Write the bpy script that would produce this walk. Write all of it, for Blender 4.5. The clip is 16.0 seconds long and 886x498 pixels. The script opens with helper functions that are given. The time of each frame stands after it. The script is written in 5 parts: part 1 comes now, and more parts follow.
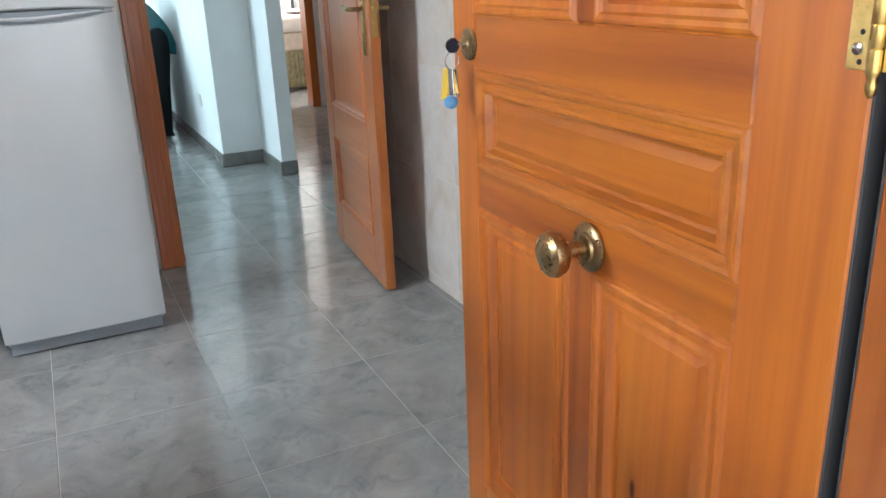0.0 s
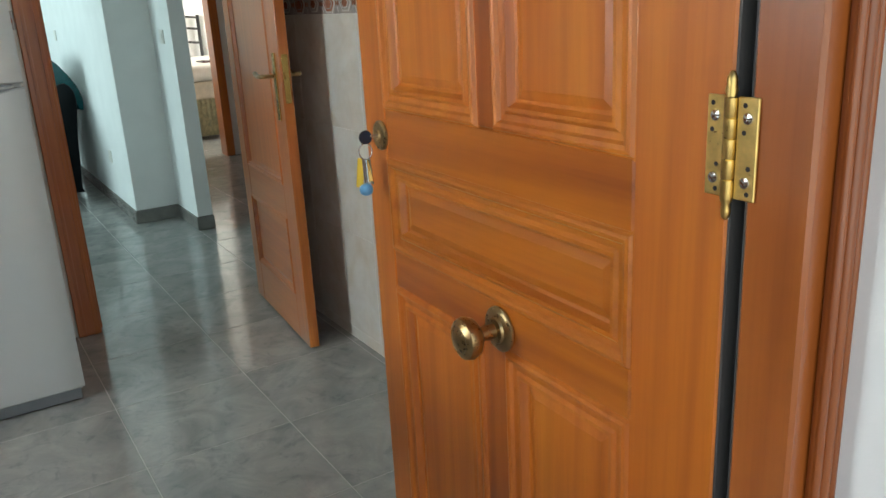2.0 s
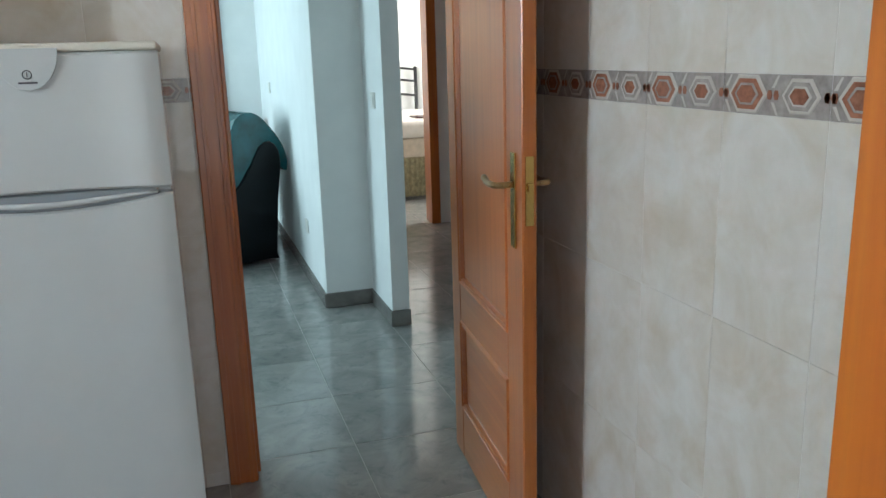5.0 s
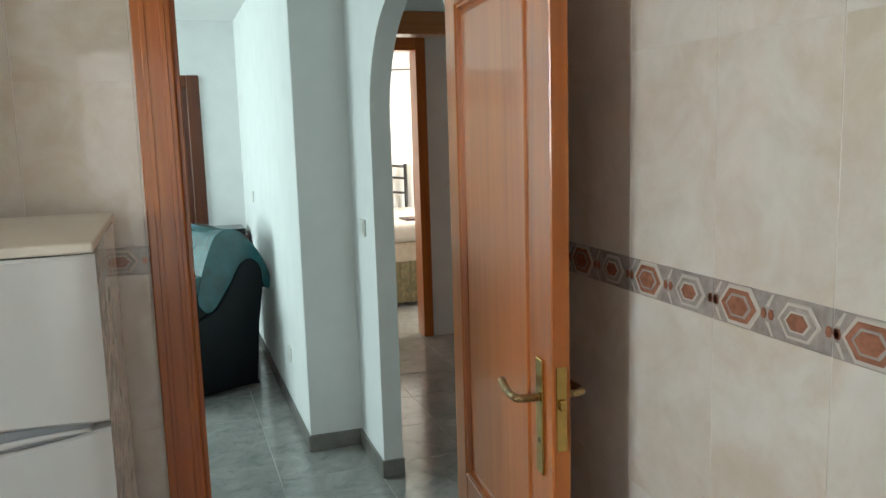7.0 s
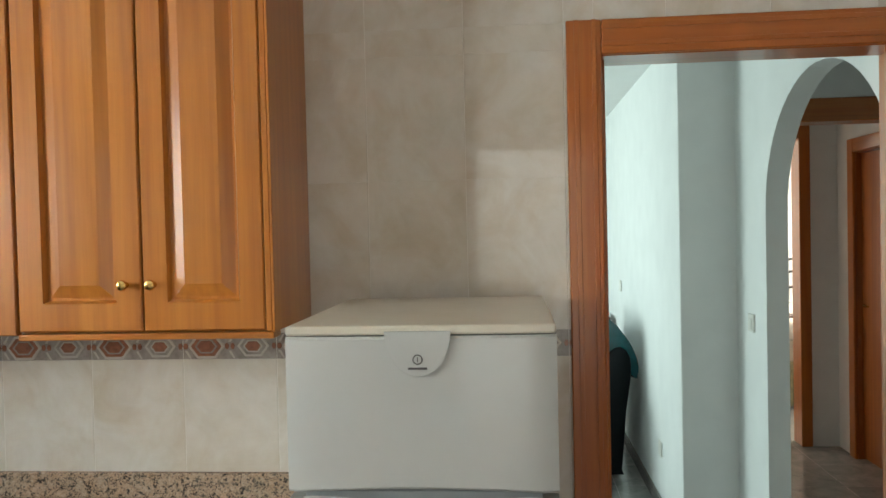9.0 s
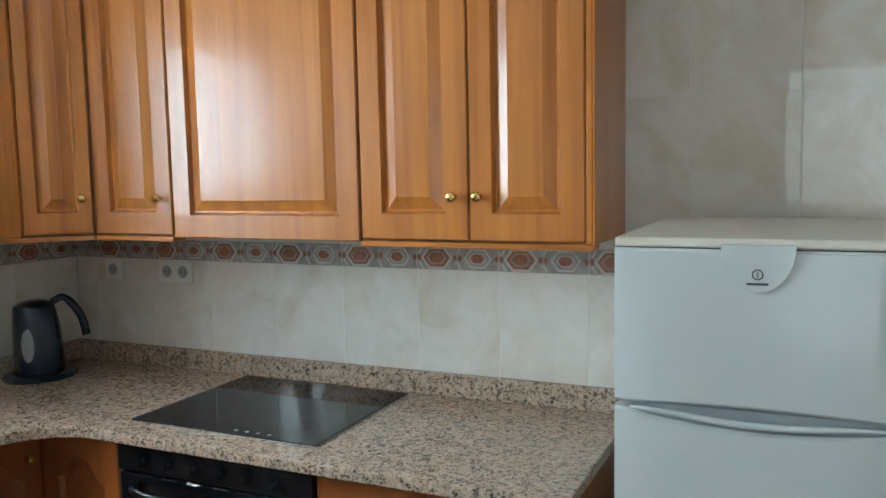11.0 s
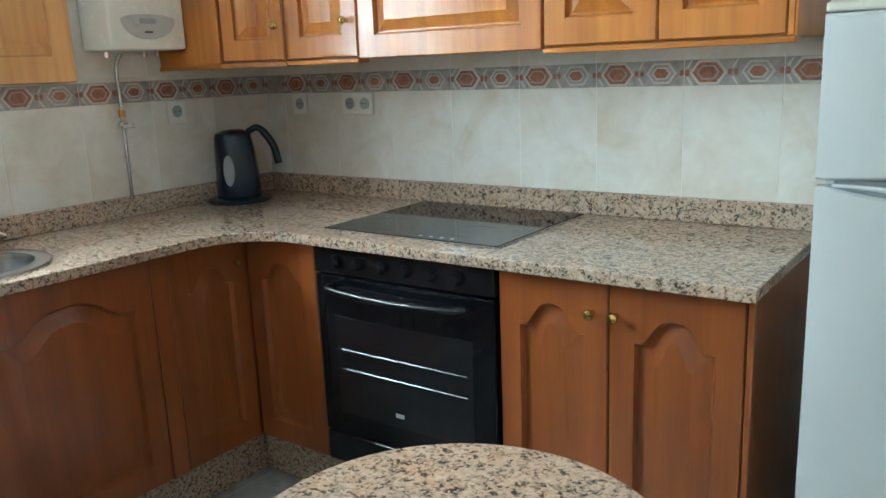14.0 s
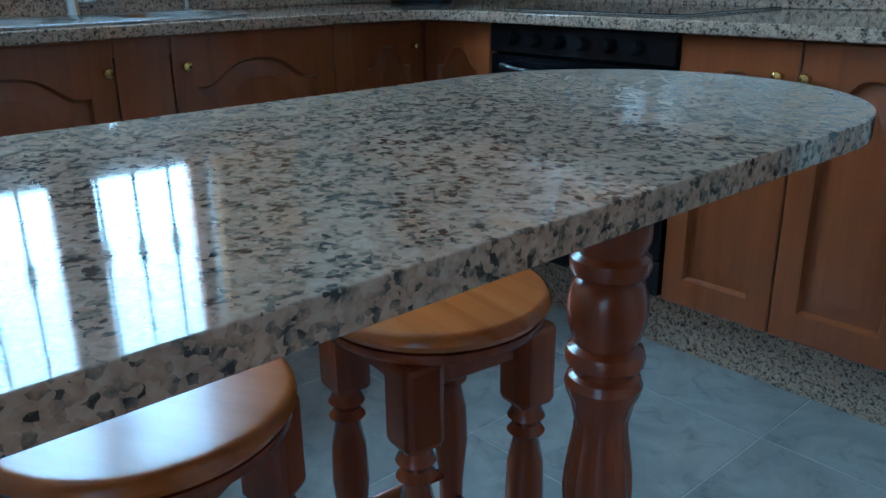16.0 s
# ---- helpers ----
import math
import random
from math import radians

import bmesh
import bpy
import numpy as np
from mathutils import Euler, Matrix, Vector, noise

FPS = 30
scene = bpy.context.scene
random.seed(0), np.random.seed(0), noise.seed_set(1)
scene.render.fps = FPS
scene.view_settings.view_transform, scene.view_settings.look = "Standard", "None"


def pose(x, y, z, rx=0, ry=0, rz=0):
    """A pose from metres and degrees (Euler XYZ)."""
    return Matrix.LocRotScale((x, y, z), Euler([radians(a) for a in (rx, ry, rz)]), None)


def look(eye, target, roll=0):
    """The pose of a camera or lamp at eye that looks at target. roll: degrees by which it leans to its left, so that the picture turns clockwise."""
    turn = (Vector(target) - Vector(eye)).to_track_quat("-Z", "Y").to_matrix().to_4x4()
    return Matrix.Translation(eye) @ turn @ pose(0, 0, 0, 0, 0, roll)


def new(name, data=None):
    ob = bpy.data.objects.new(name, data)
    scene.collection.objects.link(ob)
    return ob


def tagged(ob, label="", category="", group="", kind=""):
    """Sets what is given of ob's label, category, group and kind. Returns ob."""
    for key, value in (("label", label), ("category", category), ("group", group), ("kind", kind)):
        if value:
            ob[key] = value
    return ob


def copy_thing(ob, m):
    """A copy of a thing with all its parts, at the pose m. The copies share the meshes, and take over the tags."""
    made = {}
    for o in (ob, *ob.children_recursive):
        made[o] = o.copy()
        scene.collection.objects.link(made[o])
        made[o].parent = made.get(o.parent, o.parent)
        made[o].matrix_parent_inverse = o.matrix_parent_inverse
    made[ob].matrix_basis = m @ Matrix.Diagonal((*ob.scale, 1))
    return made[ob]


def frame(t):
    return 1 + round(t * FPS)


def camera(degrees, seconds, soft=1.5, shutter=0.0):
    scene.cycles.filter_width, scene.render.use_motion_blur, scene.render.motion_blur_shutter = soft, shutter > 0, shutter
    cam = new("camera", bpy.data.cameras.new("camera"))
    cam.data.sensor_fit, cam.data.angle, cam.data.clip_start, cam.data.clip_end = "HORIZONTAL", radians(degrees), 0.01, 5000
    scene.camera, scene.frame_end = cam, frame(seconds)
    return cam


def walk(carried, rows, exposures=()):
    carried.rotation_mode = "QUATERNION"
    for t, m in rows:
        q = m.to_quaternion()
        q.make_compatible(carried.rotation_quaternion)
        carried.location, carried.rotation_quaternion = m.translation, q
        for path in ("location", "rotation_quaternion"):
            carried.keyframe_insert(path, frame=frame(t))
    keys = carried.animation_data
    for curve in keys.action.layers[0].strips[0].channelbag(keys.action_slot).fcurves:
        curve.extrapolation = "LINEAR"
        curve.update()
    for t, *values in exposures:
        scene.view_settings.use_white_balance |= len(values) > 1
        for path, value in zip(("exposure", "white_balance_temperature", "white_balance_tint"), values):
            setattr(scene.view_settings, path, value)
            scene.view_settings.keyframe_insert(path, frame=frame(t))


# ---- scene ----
cam = camera(57.6, 16.0)
PATH = [
    (0, (-0.013, 0.015, 1.18), (0.798, 1.717, 0.514), -2.4),
    (0.5, (-0.109, -0.074, 1.144), (0.789, 1.522, 0.338), -3.0),
    (1, (-0.156, -0.129, 1.134), (0.762, 1.402, 0.233), -4.0),
    (1.5, (-0.118, -0.104, 1.203), (0.841, 1.453, 0.393), -3.6),
    (2, (-0.03, -0.035, 1.285), (0.968, 1.592, 0.686), -3.1),
    (2.5, (0.064, 0.054, 1.364), (0.965, 1.807, 1.024), -2.0),
    (3, (0.122, 0.206, 1.406), (0.953, 2.009, 1.163), -1.8),
    (3.5, (0.166, 0.408, 1.458), (0.953, 2.24, 1.298), -2.5),
    (4, (0.189, 0.567, 1.362), (0.878, 2.425, 1.097), -1.5),
    (6.3, (0.336, 1.302, 1.414), (0.878, 3.15, 0.872), -1.9),
    (6.5, (0.34, 1.323, 1.451), (0.915, 3.177, 0.969), -1.0),
    (7, (0.349, 1.344, 1.577), (0.983, 3.218, 1.285), -1.7),
    (7.5, (0.341, 1.353, 1.663), (0.986, 3.241, 1.519), -2.7),
    (8, (0.288, 1.362, 1.685), (0.839, 3.284, 1.573), -3.0),
    (8.5, (0.208, 1.325, 1.580), (0.409, 3.309, 1.549), -2.3),
    (9, (0.148, 1.32, 1.585), (-0.026, 3.312, 1.536), -1.3),
    (9.5, (0.117, 1.326, 1.574), (-0.342, 3.27, 1.48), -1.0),
    (10, (0.079, 1.354, 1.546), (-0.542, 3.243, 1.34), -1.1),
    (10.2, (0.071, 1.342, 1.555), (-0.584, 3.218, 1.324), -1.0),
    (12.3, (0.013, 1.282, 1.482), (-1.073, 2.957, 1.374), -2.6),
    (12.5, (0.009, 1.28, 1.473), (-1.094, 2.945, 1.358), -2.7),
    (13, (0.008, 1.254, 1.429), (-1.114, 2.898, 1.236), -2.7),
    (13.5, (0.014, 1.232, 1.374), (-1.119, 2.844, 1.031), -2.2),
    (14, (0.019, 1.214, 1.325), (-1.127, 2.793, 0.882), -2.3),
    (14.5, (0.037, 1.194, 1.243), (-1.15, 2.699, 0.67), -2.4),
    (15, (0.058, 1.166, 1.167), (-1.215, 2.578, 0.548), -1.7),
    (15.5, (0.062, 1.139, 1.073), (-1.296, 2.456, 0.426), -1.5),
    (16, (0.074, 1.126, 0.988), (-1.334, 2.384, 0.328), -0.7),
]
walk(cam, [(t, look(eye, target, roll)) for t, eye, target, roll in PATH],
     exposures=[(0.0, 0.45, 6200, 13), (0.5, 0.15, 6550, 13), (1.0, -0.6, 6500, 13), (1.6, -0.6, 6450, 6), (2.1, -0.1, 6900, 5), (2.6, 0.05, 9800, 5), (3.2, 0.15, 9000, 3), (3.5, 0.1, 7700, 4),
                (4.2, -0.1, 5900, 7), (6.5, -0.1, 6900, 7), (7.2, -0.15, 7200, 10), (8.0, -0.05, 8600, 11), (9.0, -0.2, 7300, 8), (10.0, -0.15, 6200, 6), (12.5, -0.1, 5750, -8), (13.6, 0.12, 5700, -7), (14.5, 0.5, 5850, -5), (15.0, 0.4, 5600, -6), (15.5, -0.15, 5050, -7), (16.0, -0.72, 4250, -12)])

# ---- world, sun and daylight ----
world = bpy.data.worlds.new("sky")
scene.world = world
world.use_nodes = True
wn = world.node_tree.nodes
sky = wn.new("ShaderNodeTexSky")
sky.sky_type, sky.sun_disc = "NISHITA", False
SUN_UP, SUN_TURN = radians(58), radians(55)
sky.sun_elevation, sky.sun_rotation = SUN_UP, SUN_TURN
wn["Background"].inputs["Strength"].default_value = 0.15
world.node_tree.links.new(sky.outputs[0], wn["Background"].inputs["Color"])
sun = new("sun", bpy.data.lights.new("sun", "SUN"))
sun.data.energy, sun.data.angle, sun.data.color = 3.6, radians(0.5), (1.0, 0.95, 0.86)
sun.matrix_basis = look((0, 0, 0), (-math.sin(SUN_TURN) * math.cos(SUN_UP), -math.cos(SUN_TURN) * math.cos(SUN_UP), -math.sin(SUN_UP)))


def daylight(name, eye, target, w, h, watts, color):
    """An area lamp added in or outside an opening, in place of the sky's light there."""
    la = bpy.data.lights.new(name, "AREA")
    la.shape, la.size, la.size_y, la.energy, la.color = "RECTANGLE", w, h, watts, color
    ob = new(name, la)
    ob.matrix_basis = look(eye, target)
    return ob


# added over a metre outside the door and far wider than it
daylight("entry_daylight", (-0.8, -1.0, 1.40), (-0.8, 2.0, 1.1), 4.2, 1.9, 48, (0.93, 0.97, 1.0))
daylight("kitchen_window_daylight", (-2.80, 1.88, 1.66), (-1.0, 1.88, 1.86), 1.3, 1.78, 285, (0.84, 0.93, 1.0))
daylight("living_window_daylight", (-2.55, 6.86, 1.5), (0.9, 6.86, 1.3), 1.7, 1.5, 105, (0.70, 0.93, 1.0))
# no bedroom window is in view; this lamp is added to light the room
daylight("bedroom_window_daylight", (3.95, 8.6, 1.5), (2.0, 8.6, 1.2), 1.2, 1.2, 95, (1.0, 0.95, 0.88))

# ---- plan ----
N, W, E, S = 3.45, -2.44, 1.214, 0.50      # inner faces of the kitchen's walls
CEIL = 2.48
B0, B1 = 1.245, 1.315                       # the decorated band of tiles
CT = 0.868                                  # worktop height


# ---- materials ----
def material(name):
    m = bpy.data.materials.new(name)
    m.use_nodes = True
    return m, m.node_tree.nodes, m.node_tree.links, m.node_tree.nodes["Principled BSDF"]


def coords(n, l, scale, spread=7.0):
    """Object coordinates in metres, shifted by chance from object to object."""
    tc, oi = n.new("ShaderNodeTexCoord"), n.new("ShaderNodeObjectInfo")
    mul = n.new("ShaderNodeMath"); mul.operation = "MULTIPLY"; mul.inputs[1].default_value = spread
    l.new(oi.outputs["Random"], mul.inputs[0])
    add = n.new("ShaderNodeVectorMath"); add.operation = "ADD"
    l.new(tc.outputs["Object"], add.inputs[0]); l.new(mul.outputs[0], add.inputs[1])
    mp = n.new("ShaderNodeMapping"); mp.inputs["Scale"].default_value = scale
    l.new(add.outputs[0], mp.inputs["Vector"])
    return mp.outputs[0]


def noise_tex(n, l, vec, scale, detail=3.0, rough=0.55, distort=0.0):
    t = n.new("ShaderNodeTexNoise")
    t.inputs["Scale"].default_value, t.inputs["Detail"].default_value = scale, detail
    t.inputs["Roughness"].default_value, t.inputs["Distortion"].default_value = rough, distort
    l.new(vec, t.inputs["Vector"])
    return t.outputs["Fac"]


def ramp(n, l, fac, stops):
    r = n.new("ShaderNodeValToRGB")
    while len(r.color_ramp.elements) < len(stops):
        r.color_ramp.elements.new(0.5)
    for e, (p, c) in zip(r.color_ramp.elements, stops):
        e.position, e.color = p, (*c, 1)
    l.new(fac, r.inputs["Fac"])
    return r.outputs["Color"]


def mix(n, l, fac, a, b, mode="MIX"):
    m = n.new("ShaderNodeMix"); m.data_type, m.blend_type = "RGBA", mode
    for sock, v in ((m.inputs[0], fac), (m.inputs[6], a), (m.inputs[7], b)):
        if isinstance(v, (int, float)):
            sock.default_value = v
        elif isinstance(v, tuple):
            sock.default_value = (*v, 1)
        else:
            l.new(v, sock)
    return m.outputs[2]


def bump(n, l, b, height, strength, distance):
    bp = n.new("ShaderNodeBump")
    bp.inputs["Strength"].default_value, bp.inputs["Distance"].default_value = strength, distance
    l.new(height, bp.inputs["Height"]); l.new(bp.outputs[0], b.inputs["Normal"])


def wood(name, axis, light, mid, dark, rough=0.30, coat=0.35, knots=False, grain=1.0, figure=0.4):
    """Varnished timber with its grain along an axis of the object."""
    m, n, l, b = material(name)
    long, across = 0.9, 16.0 * grain
    sc = [across, across, across]; sc["xyz".index(axis)] = long
    v = coords(n, l, sc)
    big = noise_tex(n, l, v, 0.55, 4, 0.6, 0.9)
    sc2 = [150.0, 150.0, 150.0]; sc2["xyz".index(axis)] = 5.0
    fine = noise_tex(n, l, coords(n, l, sc2), 1.0, 3, 0.6)
    wv = n.new("ShaderNodeTexWave"); wv.wave_type, wv.bands_direction = "BANDS", "DIAGONAL"
    wv.inputs["Scale"].default_value, wv.inputs["Distortion"].default_value = 0.55, 5.5
    wv.inputs["Detail"].default_value, wv.inputs["Detail Scale"].default_value = 2.0, 0.7
    l.new(v, wv.inputs["Vector"])
    base = ramp(n, l, big, [(0.25, dark), (0.5, mid), (0.75, light)])
    rings = ramp(n, l, wv.outputs["Fac"], [(0.0, (0.66, 0.58, 0.5)), (0.35, (0.95, 0.93, 0.9)), (1.0, (1, 1, 1))])
    col = mix(n, l, figure, base, rings, "MULTIPLY")
    streak = ramp(n, l, fine, [(0.32, (0.74, 0.68, 0.6)), (0.55, (1, 1, 1))])
    col = mix(n, l, 0.28, col, streak, "MULTIPLY")
    if knots:
        kv = n.new("ShaderNodeTexVoronoi"); kv.voronoi_dimensions = "2D"; kv.inputs["Scale"].default_value = 1.0
        sp, cb = n.new("ShaderNodeSeparateXYZ"), n.new("ShaderNodeCombineXYZ")
        l.new(coords(n, l, (7.5, 7.5, 2.6)), sp.inputs[0]); l.new(sp.outputs[0], cb.inputs[0]); l.new(sp.outputs[2], cb.inputs[1])
        l.new(cb.outputs[0], kv.inputs["Vector"])
        few, off = n.new("ShaderNodeSeparateColor"), n.new("ShaderNodeMath")
        l.new(kv.outputs["Color"], few.inputs[0])
        off.operation = "GREATER_THAN"; off.inputs[1].default_value = 0.34       # only one cell in three holds a knot
        l.new(few.outputs[0], off.inputs[0])
        far = n.new("ShaderNodeMath"); far.operation = "ADD"
        l.new(kv.outputs["Distance"], far.inputs[0]); l.new(off.outputs[0], far.inputs[1])
        kc = ramp(n, l, far.outputs[0], [(0.014, (0.10, 0.045, 0.03)), (0.036, (0.30, 0.17, 0.10)), (0.052, (0.78, 0.66, 0.52)), (0.15, (1, 1, 1))])
        col = mix(n, l, 1.0, col, kc, "MULTIPLY")
    l.new(col, b.inputs["Base Color"])
    b.inputs["Roughness"].default_value = rough
    b.inputs["Coat Weight"].default_value, b.inputs["Coat Roughness"].default_value = coat, 0.12
    bump(n, l, b, fine, 0.06, 0.001)
    return m


PINE = ((0.53, 0.168, 0.014), (0.46, 0.124, 0.010), (0.38, 0.088, 0.007))
DARKPINE = ((0.35, 0.100, 0.018), (0.28, 0.073, 0.013), (0.19, 0.045, 0.009))
SAPELE = ((0.50, 0.165, 0.034), (0.43, 0.125, 0.023), (0.34, 0.088, 0.015))
OAK = ((0.53, 0.205, 0.034), (0.44, 0.152, 0.022), (0.33, 0.10, 0.014))
# the wall cabinets' oak, darkened to put the lower run's shade into colour
OAK_SHADED = ((0.29, 0.086, 0.020), (0.24, 0.066, 0.015), (0.18, 0.045, 0.010))
pine_v = wood("pine_upright", "z", *PINE, knots=True, figure=0.34, grain=1.15, rough=0.42, coat=0.12)
pine_rail = wood("pine_rail", "x", (0.48, 0.155, 0.012), (0.41, 0.112, 0.008), (0.30, 0.066, 0.006), rough=0.36, coat=0.2, figure=0.5)
pine_red = wood("pine_heartwood", "z", (0.43, 0.125, 0.014), (0.35, 0.085, 0.009), (0.25, 0.052, 0.007), rough=0.34, coat=0.25, grain=1.3, figure=0.7)
dark_v = wood("dark_timber_upright", "z", (0.15, 0.040, 0.014), (0.115, 0.028, 0.010), (0.075, 0.018, 0.007), rough=0.3)
# shutter pine made paler; the window's overexposing light is put into the colour
glare_pine = wood("glare_pine", "z", (0.72, 0.40, 0.17), (0.66, 0.34, 0.13), (0.56, 0.26, 0.09), rough=0.35, figure=0.3)
jamb_v = wood("stained_frame_upright", "z", *DARKPINE)
jamb_x = wood("stained_frame_across", "x", *DARKPINE)
inner_v = wood("veneer_upright", "z", *SAPELE, rough=0.28, coat=0.35, grain=1.6, figure=0.2)
inner_y = wood("veneer_across", "y", *SAPELE, rough=0.28, coat=0.35, grain=1.6, figure=0.2)
inner_x = wood("veneer_along", "x", *SAPELE, rough=0.28, coat=0.35, grain=1.6, figure=0.2)
oak_v = wood("cabinet_oak_upright", "z", *OAK, rough=0.32, coat=0.35, grain=1.5, figure=0.2)
oak_x = wood("cabinet_oak_across", "x", *OAK, rough=0.3, grain=2.2)
oak_shaded_v = wood("shaded_oak_upright", "z", *OAK_SHADED, rough=0.3, coat=0.6, grain=1.2, figure=0.14)
stool_wood = wood("stool_pine", "x", (0.50, 0.18, 0.040), (0.43, 0.135, 0.026), (0.35, 0.095, 0.017), rough=0.22, coat=0.2)
turned = wood("turned_wood", "z", (0.30, 0.075, 0.022), (0.24, 0.055, 0.016), (0.17, 0.036, 0.011), rough=0.25)


def plain(name, color, rough=0.5, metal=0.0, vary=0.06, scale=6.0, relief=0.0, relief_scale=60.0, coat=0.0):
    m, n, l, b = material(name)
    v = coords(n, l, (1, 1, 1))
    f = noise_tex(n, l, v, scale, 4, 0.6)
    lo, hi = tuple(c * (1 - vary) for c in color), tuple(min(1, c * (1 + vary)) for c in color)
    l.new(ramp(n, l, f, [(0.3, lo), (0.7, hi)]), b.inputs["Base Color"])
    rr = ramp(n, l, noise_tex(n, l, v, scale * 4, 3), [(0.3, (rough * 0.85,) * 3), (0.7, (min(1, rough * 1.15),) * 3)])
    l.new(rr, b.inputs["Roughness"])
    b.inputs["Metallic"].default_value, b.inputs["Coat Weight"].default_value = metal, coat
    if relief:
        bump(n, l, b, noise_tex(n, l, v, relief_scale, 4, 0.6), 0.8, relief)
    return m


def ceramic(name, a, b_, c, rough=0.045):
    """Glazed wall tile with cloudy cream marbling."""
    m, n, l, b = material(name)
    v = coords(n, l, (1, 1, 1), 31.0)
    f = noise_tex(n, l, v, 5.0, 5, 0.62, 0.8)
    f2 = noise_tex(n, l, v, 17.0, 4, 0.6, 0.4)
    col = ramp(n, l, f, [(0.3, a), (0.52, b_), (0.72, c)])
    col = mix(n, l, 0.25, col, ramp(n, l, f2, [(0.35, (0.8, 0.76, 0.72)), (0.6, (1, 1, 1))]), "MULTIPLY")
    l.new(col, b.inputs["Base Color"])
    b.inputs["Roughness"].default_value = rough
    bump(n, l, b, noise_tex(n, l, v, 9.0, 2), 0.06, 0.003)
    return m


def floor_tile(name):
    m, n, l, b = material(name)
    v = coords(n, l, (1, 1, 1), 43.0)
    f = noise_tex(n, l, v, 4.5, 6, 0.65, 1.2)
    f2 = noise_tex(n, l, v, 14.0, 5, 0.7, 0.8)
    col = ramp(n, l, f, [(0.28, (0.25, 0.255, 0.255)), (0.5, (0.33, 0.33, 0.32)), (0.72, (0.43, 0.42, 0.40))])
    col = mix(n, l, 0.7, col, ramp(n, l, f2, [(0.34, (0.66, 0.68, 0.71)), (0.46, (0.95, 0.95, 0.94)), (0.7, (1.0, 0.98, 0.95))]), "MULTIPLY")
    l.new(col, b.inputs["Base Color"])
    l.new(ramp(n, l, f2, [(0.3, (0.10, 0.10, 0.10)), (0.7, (0.17, 0.17, 0.17))]), b.inputs["Roughness"])
    return m


def granite(name):
    m, n, l, b = material(name)
    v = coords(n, l, (1, 1, 1), 3.0)
    warp = n.new("ShaderNodeTexNoise"); warp.inputs["Scale"].default_value, warp.inputs["Detail"].default_value = 140, 2
    l.new(v, warp.inputs["Vector"])
    wv = n.new("ShaderNodeVectorMath"); wv.operation = "MULTIPLY_ADD"
    l.new(warp.outputs["Color"], wv.inputs[0]); wv.inputs[1].default_value = (0.006,) * 3; l.new(v, wv.inputs[2])
    cells = n.new("ShaderNodeTexVoronoi"); cells.inputs["Scale"].default_value = 250
    l.new(wv.outputs[0], cells.inputs["Vector"])
    sep = n.new("ShaderNodeSeparateColor"); l.new(cells.outputs["Color"], sep.inputs[0])
    clump = noise_tex(n, l, v, 80.0, 3, 0.6)
    fac = n.new("ShaderNodeMath"); fac.operation = "MULTIPLY_ADD"; fac.inputs[1].default_value = 2.6
    l.new(clump, fac.inputs[0]); l.new(sep.outputs[0], fac.inputs[2])
    half = n.new("ShaderNodeMath"); half.operation = "MULTIPLY"; half.inputs[1].default_value = 0.28
    l.new(fac.outputs[0], half.inputs[0])
    col = ramp(n, l, half.outputs[0], [(0.325, (0.055, 0.050, 0.047)), (0.365, (0.12, 0.105, 0.09)), (0.40, (0.21, 0.18, 0.15)), (0.44, (0.30, 0.245, 0.195)), (0.475, (0.43, 0.31, 0.228)), (0.55, (0.50, 0.37, 0.28)), (0.63, (0.54, 0.42, 0.325)), (0.75, (0.58, 0.48, 0.39))])
    haze = ramp(n, l, noise_tex(n, l, v, 210.0, 2, 0.5), [(0.35, (0.82, 0.8, 0.78)), (0.65, (1, 1, 1))])
    col = mix(n, l, 0.6, col, haze, "MULTIPLY")
    blush = ramp(n, l, noise_tex(n, l, v, 24.0, 3, 0.6), [(0.36, (0.90, 0.91, 0.90)), (0.52, (1, 0.98, 0.95)), (0.66, (1.0, 0.91, 0.82))])
    col = mix(n, l, 0.85, col, blush, "MULTIPLY")
    l.new(col, b.inputs["Base Color"])
    b.inputs["Roughness"].default_value = 0.05
    return m


tile_wall = ceramic("cream_wall_tile", (0.65, 0.585, 0.485), (0.72, 0.685, 0.62), (0.77, 0.755, 0.715))
tile_floor = floor_tile("grey_marbled_tile")
stone = granite("speckled_granite")
grout = plain("pale_grout", (0.80, 0.78, 0.73), 0.7)
grout_floor = plain("floor_grout", (0.50, 0.48, 0.45), 0.85)
band_ground = plain("band_ground", (0.35, 0.315, 0.29), 0.12, vary=0.25, scale=40)
band_line = plain("band_white_line", (0.56, 0.52, 0.47), 0.1, vary=0.1)
band_clay = plain("band_terracotta", (0.31, 0.135, 0.085), 0.1, vary=0.3, scale=60)
plaster = plain("white_plaster", (0.78, 0.79, 0.78), 0.75, vary=0.03, relief=0.0008, relief_scale=120)
plaster_smooth = plain("ceiling_paint", (0.82, 0.82, 0.80), 0.85, vary=0.02)
stucco = plain("rough_white_stucco", (0.84, 0.82, 0.77), 0.9, vary=0.04, relief=0.016, relief_scale=48)
baseboard_tile = plain("grey_skirting_tile", (0.20, 0.19, 0.175), 0.18, vary=0.2, scale=12)
enamel = plain("white_enamel", (0.55, 0.575, 0.57), 0.17, vary=0.015, coat=0.3)
cream_enamel = plain("cream_white_enamel", (0.80, 0.79, 0.72), 0.25, vary=0.015, coat=0.2)
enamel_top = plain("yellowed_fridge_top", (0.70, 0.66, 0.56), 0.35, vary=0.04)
grey_plastic = plain("grey_plastic", (0.30, 0.33, 0.35), 0.35)
white_plastic = plain("white_plastic", (0.72, 0.71, 0.66), 0.35, vary=0.03)
